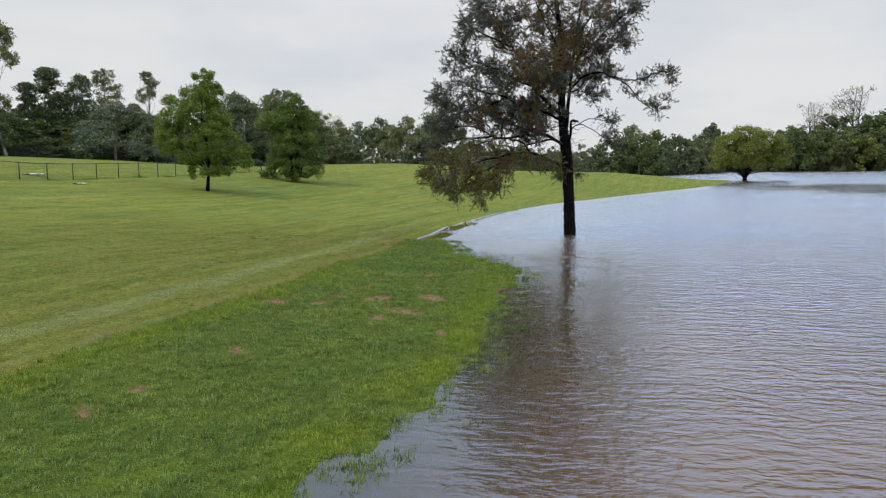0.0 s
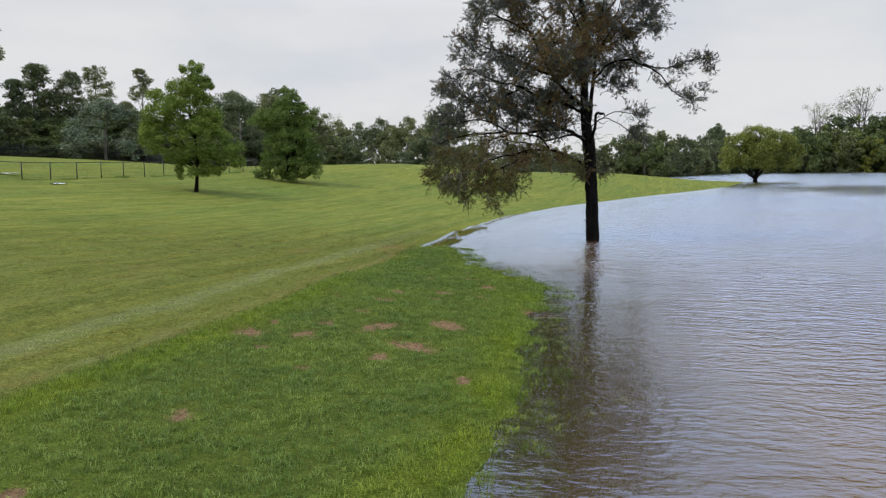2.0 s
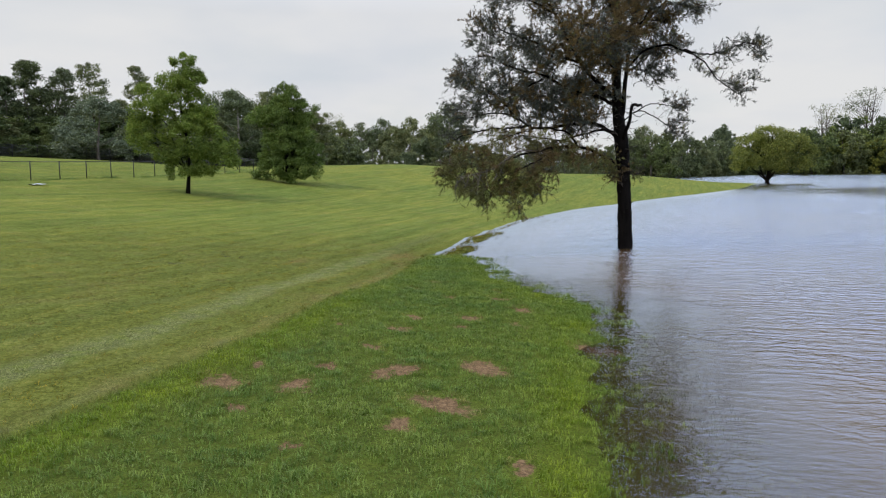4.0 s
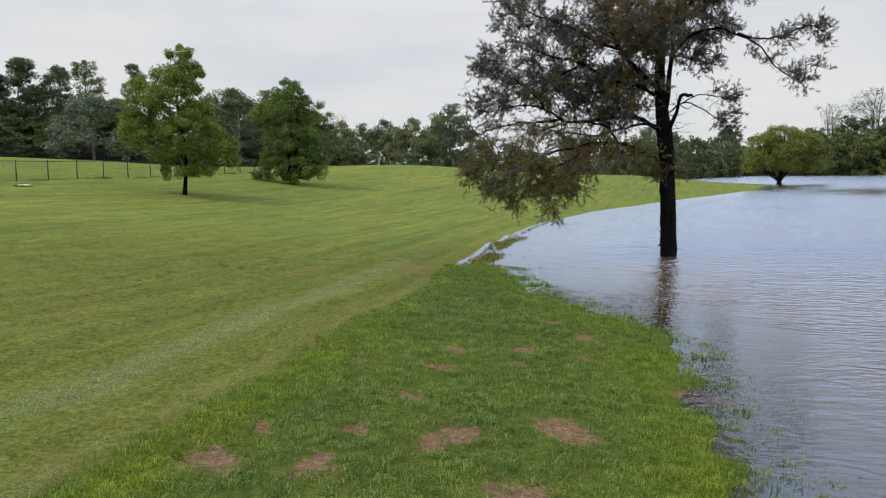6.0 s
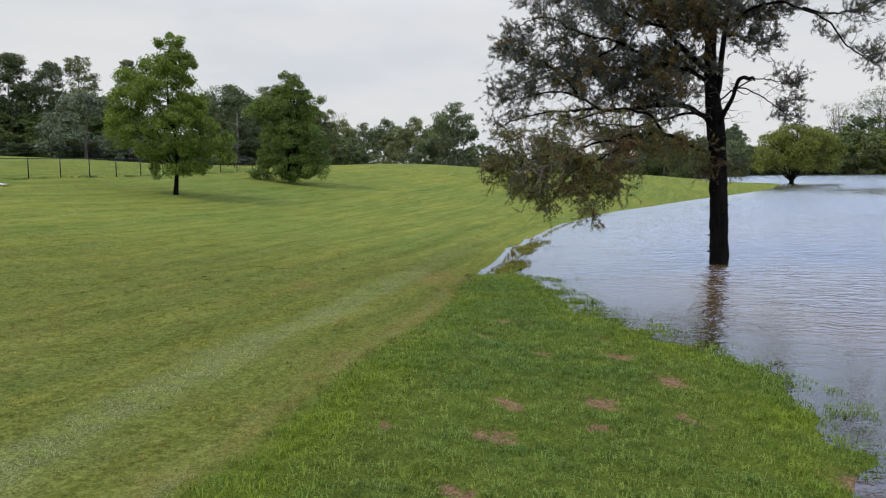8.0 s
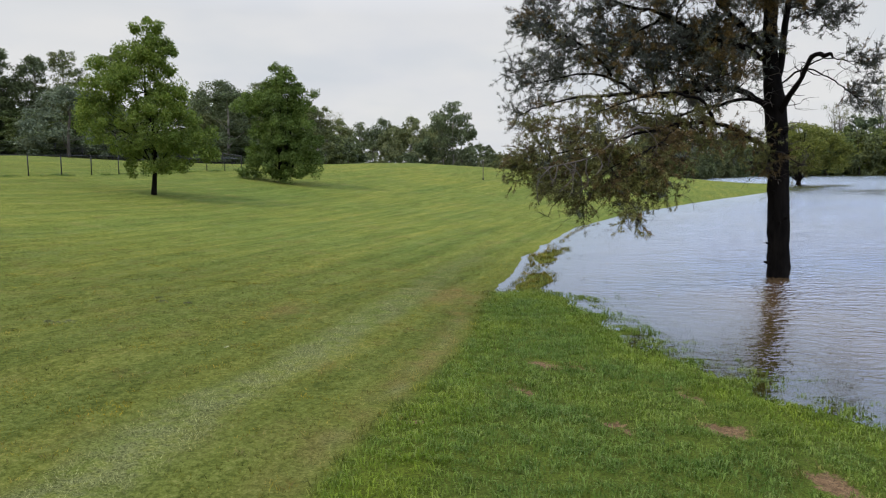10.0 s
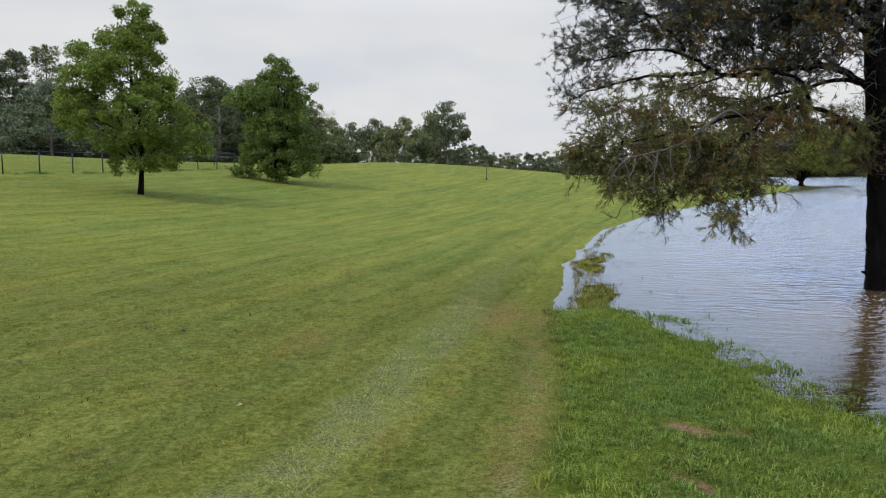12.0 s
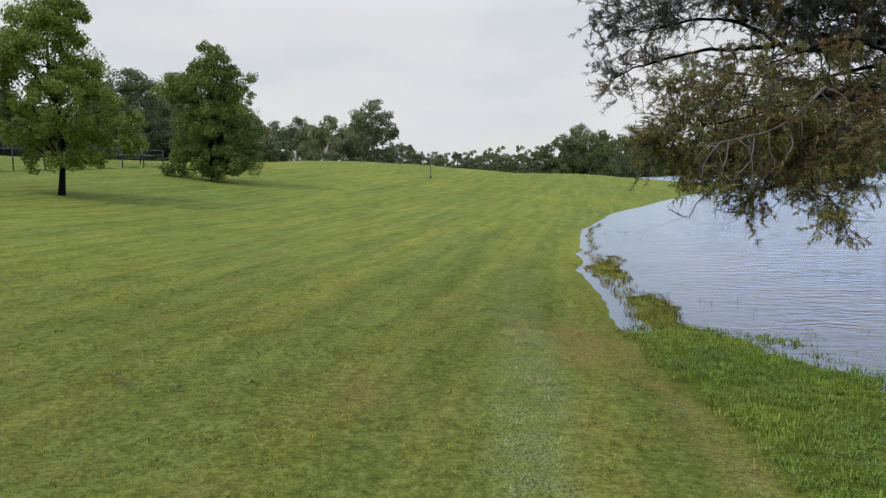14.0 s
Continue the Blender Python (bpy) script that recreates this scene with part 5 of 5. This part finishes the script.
        ((-4.9, -2.2, 2.4), (1.0, 0.8, 0.4), 26, 1, 0.30), ((-3.9, -1.9, 2.2), (0.6, 0.6, 0.5), 11, 1, 0.20), ((-6.6, -1.2, 4.0), (0.9, 0.8, 0.4), 10, 1, 0.40), ((-1.3, -0.5, 3.6), (0.8, 0.7, 0.4), 13, 1, 0.60), ((-2.3, 0.2, 3.9), (1.1, 0.9, 0.45), 20, 1, 0.70), ((-4.2, 0.2, 4.2), (1.2, 0.8, 0.45), 20, 1, 0.60), ((-5.7, -0.8, 3.9), (0.9, 0.7, 0.45), 18, 1, 0.60), ((-3.4, -1.6, 3.1), (0.7, 0.7, 0.4), 14, 1, 0.60), ((-0.5, -0.3, 3.2), (0.4, 0.5, 0.35), 6, 1, 0.60), ((0.5, -0.3, 3.1), (0.35, 0.4, 0.25), 3, 1, 0.30),
    ]

    twigs, bare = Shape(), Shape()
    tufts = {0: [], 1: [], 2: []}
    knots = []   # points that a bough may fork from, with the thickness there
    for points, thick in mains:
        n = 5 * len(points)
        arc = glide(points, n)
        arc[2:] += np.cumsum(rng.standard_normal((n - 2, 3)), axis=0) * 0.012 + rng.standard_normal((n - 2, 3)) * 0.012
        r = thick * 0.74 * np.linspace(1, 0.0, n) ** 0.75 + 0.007
        limb = Shape()
        limb.tube(arc, r, 8, 0.06, rng)
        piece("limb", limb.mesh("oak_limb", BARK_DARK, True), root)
        knots += [(*p, w) for p, w in zip(arc[4:], r[4:])]
        # short dead spurs
        for k in rng.integers(3, n, 4):
            d = unit(rng.standard_normal(3) + np.array([0, 0, 0.3]))
            bare.tube(wander(rng, arc[k], arc[k] + d * rng.uniform(0.2, 0.6), 4, 0.25), np.linspace(0.010, 0.003, 4), 4)
    knots += [(*on(z), 0.1) for z in np.arange(5.5, 14.8, 0.3)] + [(*on(z, 1), 0.08) for z in np.arange(7.5, 13.5, 0.3)]
    knots = np.array(knots)
    for mid, half, sprays, low, brown in masses:
        mid, half = np.array(mid), np.array(half) * (1.0 if low else 1.12)
        if mid[2] > 8 and abs(mid[0] + 0.8) < 2.8:
            brown = min(0.75, brown + 0.22)
        if low:
            brown *= 0.65
        sprays = int(round(sprays * (0.78 if low else 1.2 if abs(mid[0] + 0.8) < 2.8 and mid[2] > 6 else 1.0)))
        # a bough or two reach into the mass, twigs fork off them
        local = []
        for k in range(max(1, sprays // 7)):
            b = mid + unit(rng.standard_normal(3)) * rng.uniform(0.1, 0.75) * half
            gap = np.linalg.norm(knots[:, :3] - b, axis=1) + np.maximum(0, knots[:, 2] - b[2] - (1.2 if low else 0.2)) * 0.8
            k0 = int(np.argmin(np.abs(gap - 0.5) + rng.uniform(0, 0.6, len(gap))))
            bough = wander(rng, knots[k0, :3], b, 10, 0.3, 0.10 if low else 0.03)
            r = max(0.010, min(0.024, knots[k0, 3] * 0.5)) * np.linspace(1, 0.4, 10)
            twigs.tube(bough, r, 5)
            local += list(bough[3:])
        local = np.array(local)
        near = knots[np.linalg.norm(knots[:, :3] - mid, axis=1) < half.max() * 1.3][:, :3]
        forks = np.concatenate([local, near]) if len(near) else local
        for k in range(sprays):
            q = mid + unit(rng.standard_normal(3)) * rng.uniform(0.15, 1.0) ** 0.45 * half
            gap = np.linalg.norm(forks - q, axis=1)
            p = forks[int(np.argmin(np.abs(gap - 0.45)))]
            if low:
                q[2] = max(q[2], (2.25 if rng.uniform() < 0.93 else 1.7) + rng.uniform(0, 0.4) if mid[2] > 2.05 else 1.5)
            sub = wander(rng, p, q, 7, 0.28, 0.06)
            twigs.tube(sub, np.linspace(0.011, 0.005, 7), 3)
            out = unit(q - mid + (mid - np.array([-0.5, 0, mid[2]])) * 0.25)
            hue = 1 if rng.uniform() < brown else (2 if low else 0)
            for j in range(10 if not low else 9):
                s = sub[rng.integers(2, 7)]
                way = unit(rng.standard_normal(3) * 0.8 + out * 0.7 + np.array([0, 0, -0.25 if low else 0.12]))
                e = s + way * rng.uniform(0.12, 0.50)
                if e[2] < 1.35:
                    continue
                twigs.tube(np.array([s, e]), np.array([0.006, 0.003]), 3)
                own = hue if rng.uniform() < 0.85 else int(rng.integers(0, 3))
                for w in (0.55, 1.0):
                    tufts[own].append((*(s + (e - s) * w), *unit(e - s + rng.standard_normal(3) * 0.12 + np.array([0, 0, -0.15 if low else 0.05]))))
    # bare grey twigs all through the crown
    for k in range(430):
        mid, half, sprays, low, brown = masses[int(rng.integers(len(masses)))]
        p = np.array(mid) + rng.uniform(-0.7, 0.7, 3) * np.array(half)
        q = p + rng.standard_normal(3) * 0.32 + np.array([0, 0, -0.1])
        q[2] = max(q[2], 2.0)
        line_d = wander(rng, p, q, 6, 0.3)
        kit = bare if low and rng.uniform() < 0.6 else twigs
        kit.tube(line_d, np.linspace(0.010, 0.004, 6), 3)
        for j in range(3):
            s = line_d[rng.integers(1, 5)]
            kit.tube(np.array([s, s + rng.standard_normal(3) * 0.12, s + rng.standard_normal(3) * 0.24]), np.array([0.005, 0.004, 0.002]), 3)
    # dead spurs round the trunk
    for k in range(46):
        z = rng.uniform(2.4, 5.6)
        a = rng.uniform(0, 2 * math.pi)
        d = np.array([math.cos(a), math.sin(a), rng.uniform(-0.3, 0.5)])
        p = on(z) + d * 0.2
        kit = bare if k % 3 else twigs
        main = wander(rng, p, p + d * rng.uniform(0.25, 0.9) + np.array([0, 0, rng.uniform(-0.3, 0.2)]), 6, 0.3)
        kit.tube(main, np.linspace(0.012, 0.003, 6), 4)
        kit.tube(wander(rng, main[3], main[3] + rng.standard_normal(3) * 0.2, 4, 0.3), np.linspace(0.006, 0.002, 4), 3)
    # the long grey dead branch under the low limb, with its hanging forks
    dead = glide([(-3.9, -1.2, 4.0), (-4.6, -2.2, 3.95), (-5.2, -2.6, 3.6), (-5.7, -2.7, 3.28), (-6.3, -2.75, 3.12), (-7.0, -2.8, 3.0)], 24)
    bare.tube(dead, np.linspace(0.032, 0.011, 24), 6)
    for k in (3, 6, 9, 11, 13, 15, 17, 18, 19, 20, 21, 22):
        q = dead[k] + np.array([rng.uniform(-0.45, 0.35), rng.uniform(-0.4, 0.2), -rng.uniform(0.35, 0.95)])
        main = wander(rng, dead[k], q, 7, 0.25)
        bare.tube(main, np.linspace(0.015, 0.006, 7), 4)
        for j in range(4):
            s = main[rng.integers(1, 6)]
            bare.tube(wander(rng, s, s + np.array([rng.uniform(-0.3, 0.3), rng.uniform(-0.3, 0.3), -rng.uniform(0.0, 0.35)]), 4, 0.25), np.linspace(0.006, 0.0025, 4), 3)
    tagged(piece("twig_work", twigs.mesh("oak_twig_work", BARK_TWIG), root), kind="stuff")
    tagged(piece("dead_twig_work", bare.mesh("oak_dead_twig_work", BARK_GREY), root, "bare grey dead twigs hanging from the low limbs"), kind="stuff")
    snag = Shape()
    snag.tube(glide([(-0.2, -0.1, 4.35), (-0.2, -0.5, 4.75), (-0.17, -0.84, 5.0), (-0.22, -1.3, 5.2), (-0.3, -1.7, 5.44), (-0.33, -2.0, 5.62), (-0.25, -2.2, 5.66), (-0.2, -2.35, 5.6), (-0.12, -2.45, 5.63), (-0.08, -2.5, 5.52)], 40), np.interp(np.linspace(0, 9, 40), range(10), [0.09, 0.08, 0.07, 0.06, 0.055, 0.06, 0.055, 0.05, 0.04, 0.02]), 9, 0.08, rng)
    for k in range(9):
        p = np.array([-0.2, -0.6 - 0.15 * k, 4.85 + 0.09 * k])
        snag.tube(wander(rng, p, p + np.array([rng.uniform(-0.4, 0.7), rng.uniform(-0.3, 0.3), rng.uniform(-0.3, 0.5)]), 6, 0.3), np.linspace(0.016, 0.004, 6), 4)
    piece("broken_limb", snag.mesh("oak_snag", BARK_DARK, True), root, "broken hooked dead limb")
    # needles: dense brushes round the ends of the twigs
    for key, name, mat in ((0, "crown", LEAF_OAK), (1, "browned_crown", LEAF_RUST), (2, "low_crown", LEAF_LOW)):
        t = np.array(tufts[key])
        n = 18
        axis = np.repeat(t[:, 3:], n, axis=0)
        along = np.tile(np.linspace(-0.06, 0.06, n), len(t))[:, None] * np.repeat(rng.uniform(0.7, 1.3, (len(t), 1)), n, axis=0)
        c = np.repeat(t[:, :3], n, axis=0) + rng.standard_normal((len(t) * n, 3)) * 0.012 + axis * along
        g = Shape()
        leaf_cloud(g, c, 0.105, 0.0165, rng, axis * 0.62, -0.05 if key != 2 else 0.05, True)
        piece(name, g.mesh("oak_" + name, mat), root)


build_oak()


# ---- the fence on the slope ----
def build_fence():
    first, step, count = np.array((-14.37, 28.68)) * U, np.array((0.386, 1.144)) * U, 12
    ks = list(range(-9, count))
    root = thing("park_fence", (0, 0, 0), "low black wire mesh fence with steel posts and top rail", "fence")
    spots = [first + step * k for k in ks]
    corner = spots[-1]
    spots += [corner + np.array((-1.9, 1.3)) * j for j in range(1, 9)]
    tall = 1.18
    post = Shape()
    post.tube([(0, 0, -0.3), (0, 0, tall * 0.5), (0, 0, tall)], [0.034, 0.034, 0.034], 8)
    cap = Shape()
    cap.tube([(0, 0, tall - 0.01), (0, 0, tall + 0.02), (0, 0, tall + 0.045)], [0.042, 0.040, 0.018], 8)
    cap_me = cap.mesh("post_cap", FENCE_PAINT)
    post_me = post.mesh("fence_post", FENCE_PAINT)
    feet = [np.array((x, y, float(land(np.array([x]), np.array([y]))[0]))) for x, y in spots]
    for p in feet:
        ob = piece("post", post_me, root)
        ob.location = p
        piece("cap", cap_me, ob)
    for a, b in zip(feet, feet[1:]):
        up = np.array((0, 0, 1.0))
        rail = Shape()
        rail.tube([a + up * (tall - 0.02), (a + b) / 2 + up * (tall - 0.025), b + up * (tall - 0.02)], [0.024] * 3, 6)
        piece("top_rail", rail.mesh("top_rail", FENCE_PAINT), root)
        net = Shape()
        w = 0.0022
        along = np.linalg.norm((b - a)[:2])
        n = int(along / 0.12)
        for i in range(-8, n):
            for sgn in (1, -1):
                u0, u1 = i / n, (i + 9) / n
                z0, z1 = (0.03, tall - 0.04)
                lo, hi = max(u0, 0), min(u1, 1)
                if hi - lo < 0.02:
                    continue
                za, zb = (z0 + (z1 - z0) * (lo - u0) / (u1 - u0), z0 + (z1 - z0) * (hi - u0) / (u1 - u0))
                if sgn < 0:
                    za, zb = z0 + z1 - za, z0 + z1 - zb
                p, q = a + (b - a) * lo + up * za, a + (b - a) * hi + up * zb
                net.add([p - up * w, p + up * w, q + up * w, q - up * w], [(0, 1, 2, 3)])
        piece("wire_mesh", net.mesh("wire_mesh", FENCE_PAINT), root)


build_fence()


def grow_fence_grass():
    """The strip under the fence that the mower misses."""
    vs, fs, ats, start = [], [], [], 0
    for k in range(-9, 11):
        x0, y0 = (-14.37 + 0.386 * k) * U, (28.68 + 1.144 * k) * U
        for j in range(4):
            cx, cy = x0 + 0.73 * (j + 0.5) / 4, y0 + 2.17 * (j + 0.5) / 4
            v, f, at = tufts(26, 9, (cx - 0.22, cx + 0.22, cy - 0.3, cy + 0.3), lambda x, y, z: 0.17 + 0.08 * lumps(x, y, 57, 1.6), 700 + 10 * k + j, lambda x, y, z: np.clip(0.4 + 0.7 * lumps(x, y, 58, 1.8), 0.05, 1), 0.02, 1, 0.06)
            vs.append(v); fs.append(f + start); ats.append(at)
            start += len(v)
    at = {key: np.concatenate([a[key] for a in ats]) for key in ats[0]}
    at["lush"] = np.ones(start)
    ob = piece("fence_grass", mesh_np("fence_grass", np.concatenate(vs), np.concatenate(fs), BLADES, False, **at))
    tagged(ob, "longer unmown grass under the wire fence", "grass", kind="stuff")


grow_fence_grass()


# ---- behind the fence: shelter, second fence, litter, marker post ----
ROOF_STEEL = plain_material("roof_grey_steel", (0.05, 0.06, 0.07), (0.10, 0.11, 0.125), 3, 0.45, 0.3)
TIMBER = plain_material("weathered_timber", (0.10, 0.085, 0.065), (0.22, 0.19, 0.15), 9, 0.85)
LITTER = plain_material("pale_wet_litter", (0.45, 0.45, 0.44), (0.70, 0.70, 0.69), 6, 0.6)


def height(x, y):
    return float(land(np.array([x]), np.array([y]))[0])


def build_shelter(x, y, wide, deep, tall):
    root = thing("picnic_shelter", (x, y, height(x, y)), "small open shelter with a flat grey steel roof", "shelter")
    roof = Shape()
    roof.box((-wide / 2 - 0.2, -deep / 2 - 0.2, tall - 0.06), (wide / 2 + 0.2, deep / 2 + 0.2, tall + 0.04))
    for k in range(14):
        u = -wide / 2 - 0.15 + (wide + 0.3) * k / 13
        roof.box((u - 0.02, -deep / 2 - 0.2, tall + 0.04), (u + 0.02, deep / 2 + 0.2, tall + 0.07))
    piece("roof", roof.mesh("shelter_roof", ROOF_STEEL), root)
    for sx in (-0.5, 0.0, 0.5):
        for sy in (-0.5, 0.5):
            post = Shape()
            post.tube([(wide * sx * 0.94, deep * sy * 0.94, -0.3), (wide * sx * 0.94, deep * sy * 0.94, tall - 0.05)], [0.055, 0.055], 8)
            piece("post", post.mesh("shelter_post", FENCE_PAINT), root)
    wall = Shape()
    wall.box((-wide * 0.46, deep * 0.44, 0.0), (wide * 0.46, deep * 0.47, tall - 0.35))
    piece("back_wall", wall.mesh("shelter_wall", FENCE_PAINT), root)


build_shelter(-28.8, 101.5, 4.4, 3.0, 2.2)


def build_woods_fence():
    root = thing("woods_fence", (0, 0, 0), "dark wire fence along the edge of the woods", "fence")
    a, b, n = np.array((-76.0, 84.0)), np.array((-33.0, 104.0)), 18
    feet = []
    for k in range(n + 1):
        x, y = a + (b - a) * k / n
        feet.append(np.array((x, y, height(x, y))))
        post = Shape()
        post.tube([(0, 0, -0.3), (0, 0, 1.5)], [0.045, 0.045], 6)
        ob = piece("post", post.mesh("woods_post", FENCE_PAINT), root)
        ob.location = feet[-1]
    for p, q in zip(feet, feet[1:]):
        # wires drawn overly thick so the strip reads dark, for the shade behind
        net = Shape()
        count = 20
        for i in range(-8, count):
            lo, hi = max(i, 0) / count, min(i + 8, count) / count
            za, zb = (max(i, 0) - i) / 8 * 1.4 + 0.04, (min(i + 8, count) - i) / 8 * 1.4 + 0.04
            for fa, fb in ((za, zb), (1.48 - za, 1.48 - zb)):
                u, v = p + (q - p) * lo + np.array((0, 0, fa)), p + (q - p) * hi + np.array((0, 0, fb))
                net.add([u - np.array((0, 0, 0.012)), u + np.array((0, 0, 0.012)), v + np.array((0, 0, 0.012)), v - np.array((0, 0, 0.012))], [(0, 1, 2, 3)])
        piece("wire_mesh", net.mesh("woods_mesh", FENCE_PAINT), root)
        for lift in (0.35, 0.75, 1.1, 1.45):
            wire = Shape()
            up = np.array((0, 0, lift))
            wire.tube([p + up, (p + q) / 2 + up - np.array((0, 0, 0.03)), q + up], [0.018] * 3, 4)
            piece("rail", wire.mesh("woods_rail", FENCE_PAINT), root)


build_woods_fence()


def build_litter(x, y, size, turn, seed):
    """A crumpled pale sheet lying in the grass."""
    rng = np.random.default_rng(seed)
    n = 7
    u, v = np.meshgrid(np.linspace(-0.5, 0.5, n), np.linspace(-0.18, 0.18, 4))
    w = rng.uniform(0.02, 0.10, u.shape)
    i = (np.arange(3)[:, None] * n + np.arange(n - 1)[None, :]).ravel()
    f = np.stack([i, i + 1, i + 1 + n, i + n], -1)
    top = np.stack([u * size + rng.normal(0, 0.03, u.shape), v * size + 0.1 * np.sin(u * 6) * size, w], -1).reshape(-1, 3)
    s = Shape()
    s.add(np.concatenate([top, top - np.array((0, 0, 0.012))]), np.concatenate([f, f[:, ::-1] + len(top)]))
    me = s.mesh("litter", LITTER)
    ob = piece("litter_sheet", me)
    ob.matrix_basis = pose(x, y, height(x, y) + 0.03, 0, 0, turn)
    tagged(ob, "crumpled pale sheet of litter lying on the grass", "litter", "litter on the slope")


build_litter(-25.77, 52.5, 1.0, 10, 1)
build_litter(-29.57, 53.4, 1.3, 4, 2)


def build_marker(x, y, tall):
    root = thing("marker_post", (x, y, height(x, y)), "thin weathered timber marker post on the crest", "post")
    s = Shape()
    s.tube([(0, 0, -0.3), (0, 0, tall - 0.05), (0, 0, tall)], [0.045, 0.042, 0.03], 8)
    piece("shaft", s.mesh("marker_shaft", TIMBER), root)
    c = Shape()
    c.tube([(0, 0, 0.0), (0, 0, 0.12), (0, 0, 0.2)], [0.09, 0.08, 0.05], 10)
    piece("collar", c.mesh("marker_collar", FENCE_PAINT), root)


build_marker(1.6, 95.0, 2.0)


def build_leaf(x, y, turn, size):
    """One fallen yellow leaf, curled."""
    s = Shape()
    n = 7
    t = np.linspace(0, 1, n)
    w = size * 0.22 * np.sin(np.pi * np.clip(t * 0.95 + 0.03, 0, 1)) + 0.002
    mid = np.stack([t * size, t * 0, 0.25 * size * (t - 0.4) ** 2], -1)
    left, right = mid + np.stack([t * 0, w, w * 0.4], -1), mid + np.stack([t * 0, -w, w * 0.4], -1)
    v = np.concatenate([left, mid, right])
    k = np.arange(n - 1)
    q = np.concatenate([np.stack([k, k + 1, k + 1 + n, k + n], -1), np.stack([k + n, k + n + 1, k + 2 * n + 1, k + 2 * n], -1)])
    s.add(np.concatenate([v, v - np.array((0, 0, 0.003))]), np.concatenate([q, q[:, ::-1] + len(v)]))
    ob = piece("fallen_leaf", s.mesh("fallen_leaf", LEAF_FALLEN))
    ob.matrix_basis = pose(x, y, height(x, y) + 0.045, 0, 0, turn)
    tagged(ob, "curled pale yellow fallen leaf on the mown grass", "leaf", "fallen leaves")


LEAF_FALLEN = plain_material("leaf_fallen_yellow", (0.20, 0.19, 0.07), (0.32, 0.30, 0.13), 20, 0.6)
build_leaf(-3.13 * U, 14.86 * U, 20, 0.07)
build_leaf(-3.10 * U, 14.89 * U, 140, 0.055)


# ---- clods of wet cuttings thrown out by the mower ----
CLOD = plain_material("wet_cuttings", (0.055, 0.060, 0.022), (0.17, 0.17, 0.075), 30, 0.9, 0.0, 0.01)


def build_clod(x, y, size, seed):
    """A low ragged heap of matted grass."""
    rng = np.random.default_rng(seed)
    sh = Shape()
    n = 60
    a, r = rng.uniform(0, 2 * np.pi, n), size * np.sqrt(rng.uniform(0, 1, n))
    c = np.stack([r * np.cos(a) * 1.5, r * np.sin(a) * 0.7, 0.035 * (1 - (r / size) ** 2) + rng.uniform(0, 0.02, n)], -1)
    d = unit(np.stack([rng.standard_normal(n), rng.standard_normal(n), rng.uniform(-0.1, 0.5, n)], -1)) * rng.uniform(0.03, 0.07, n)[:, None]
    w = unit(np.cross(d, rng.standard_normal((n, 3)))) * 0.004
    sh.add(np.stack([c - d * 0.5 - w, c - d * 0.5 + w, c + d * 0.5 + w * 0.4, c + d * 0.5 - w * 0.4], 1).reshape(-1, 3), np.arange(4 * n).reshape(-1, 4))
    ob = piece("grass_clod", sh.mesh("grass_clod", CLOD))
    ob.matrix_basis = pose(x, y, height(x, y) + 0.03, 0, 0, rng.uniform(-40, 40))
    tagged(ob, "dark matted clod of wet cuttings on the mown grass", "grass clod", "clods of cuttings")


for k, (x, y, size) in enumerate(((-7.66, 31.66, 0.06), (-8.18, 31.78, 0.09), (-8.39, 32.1, 0.07), (-9.01, 29.68, 0.12), (-9.25, 29.6, 0.10))):
    build_clod(x, y, size, 900 + k)
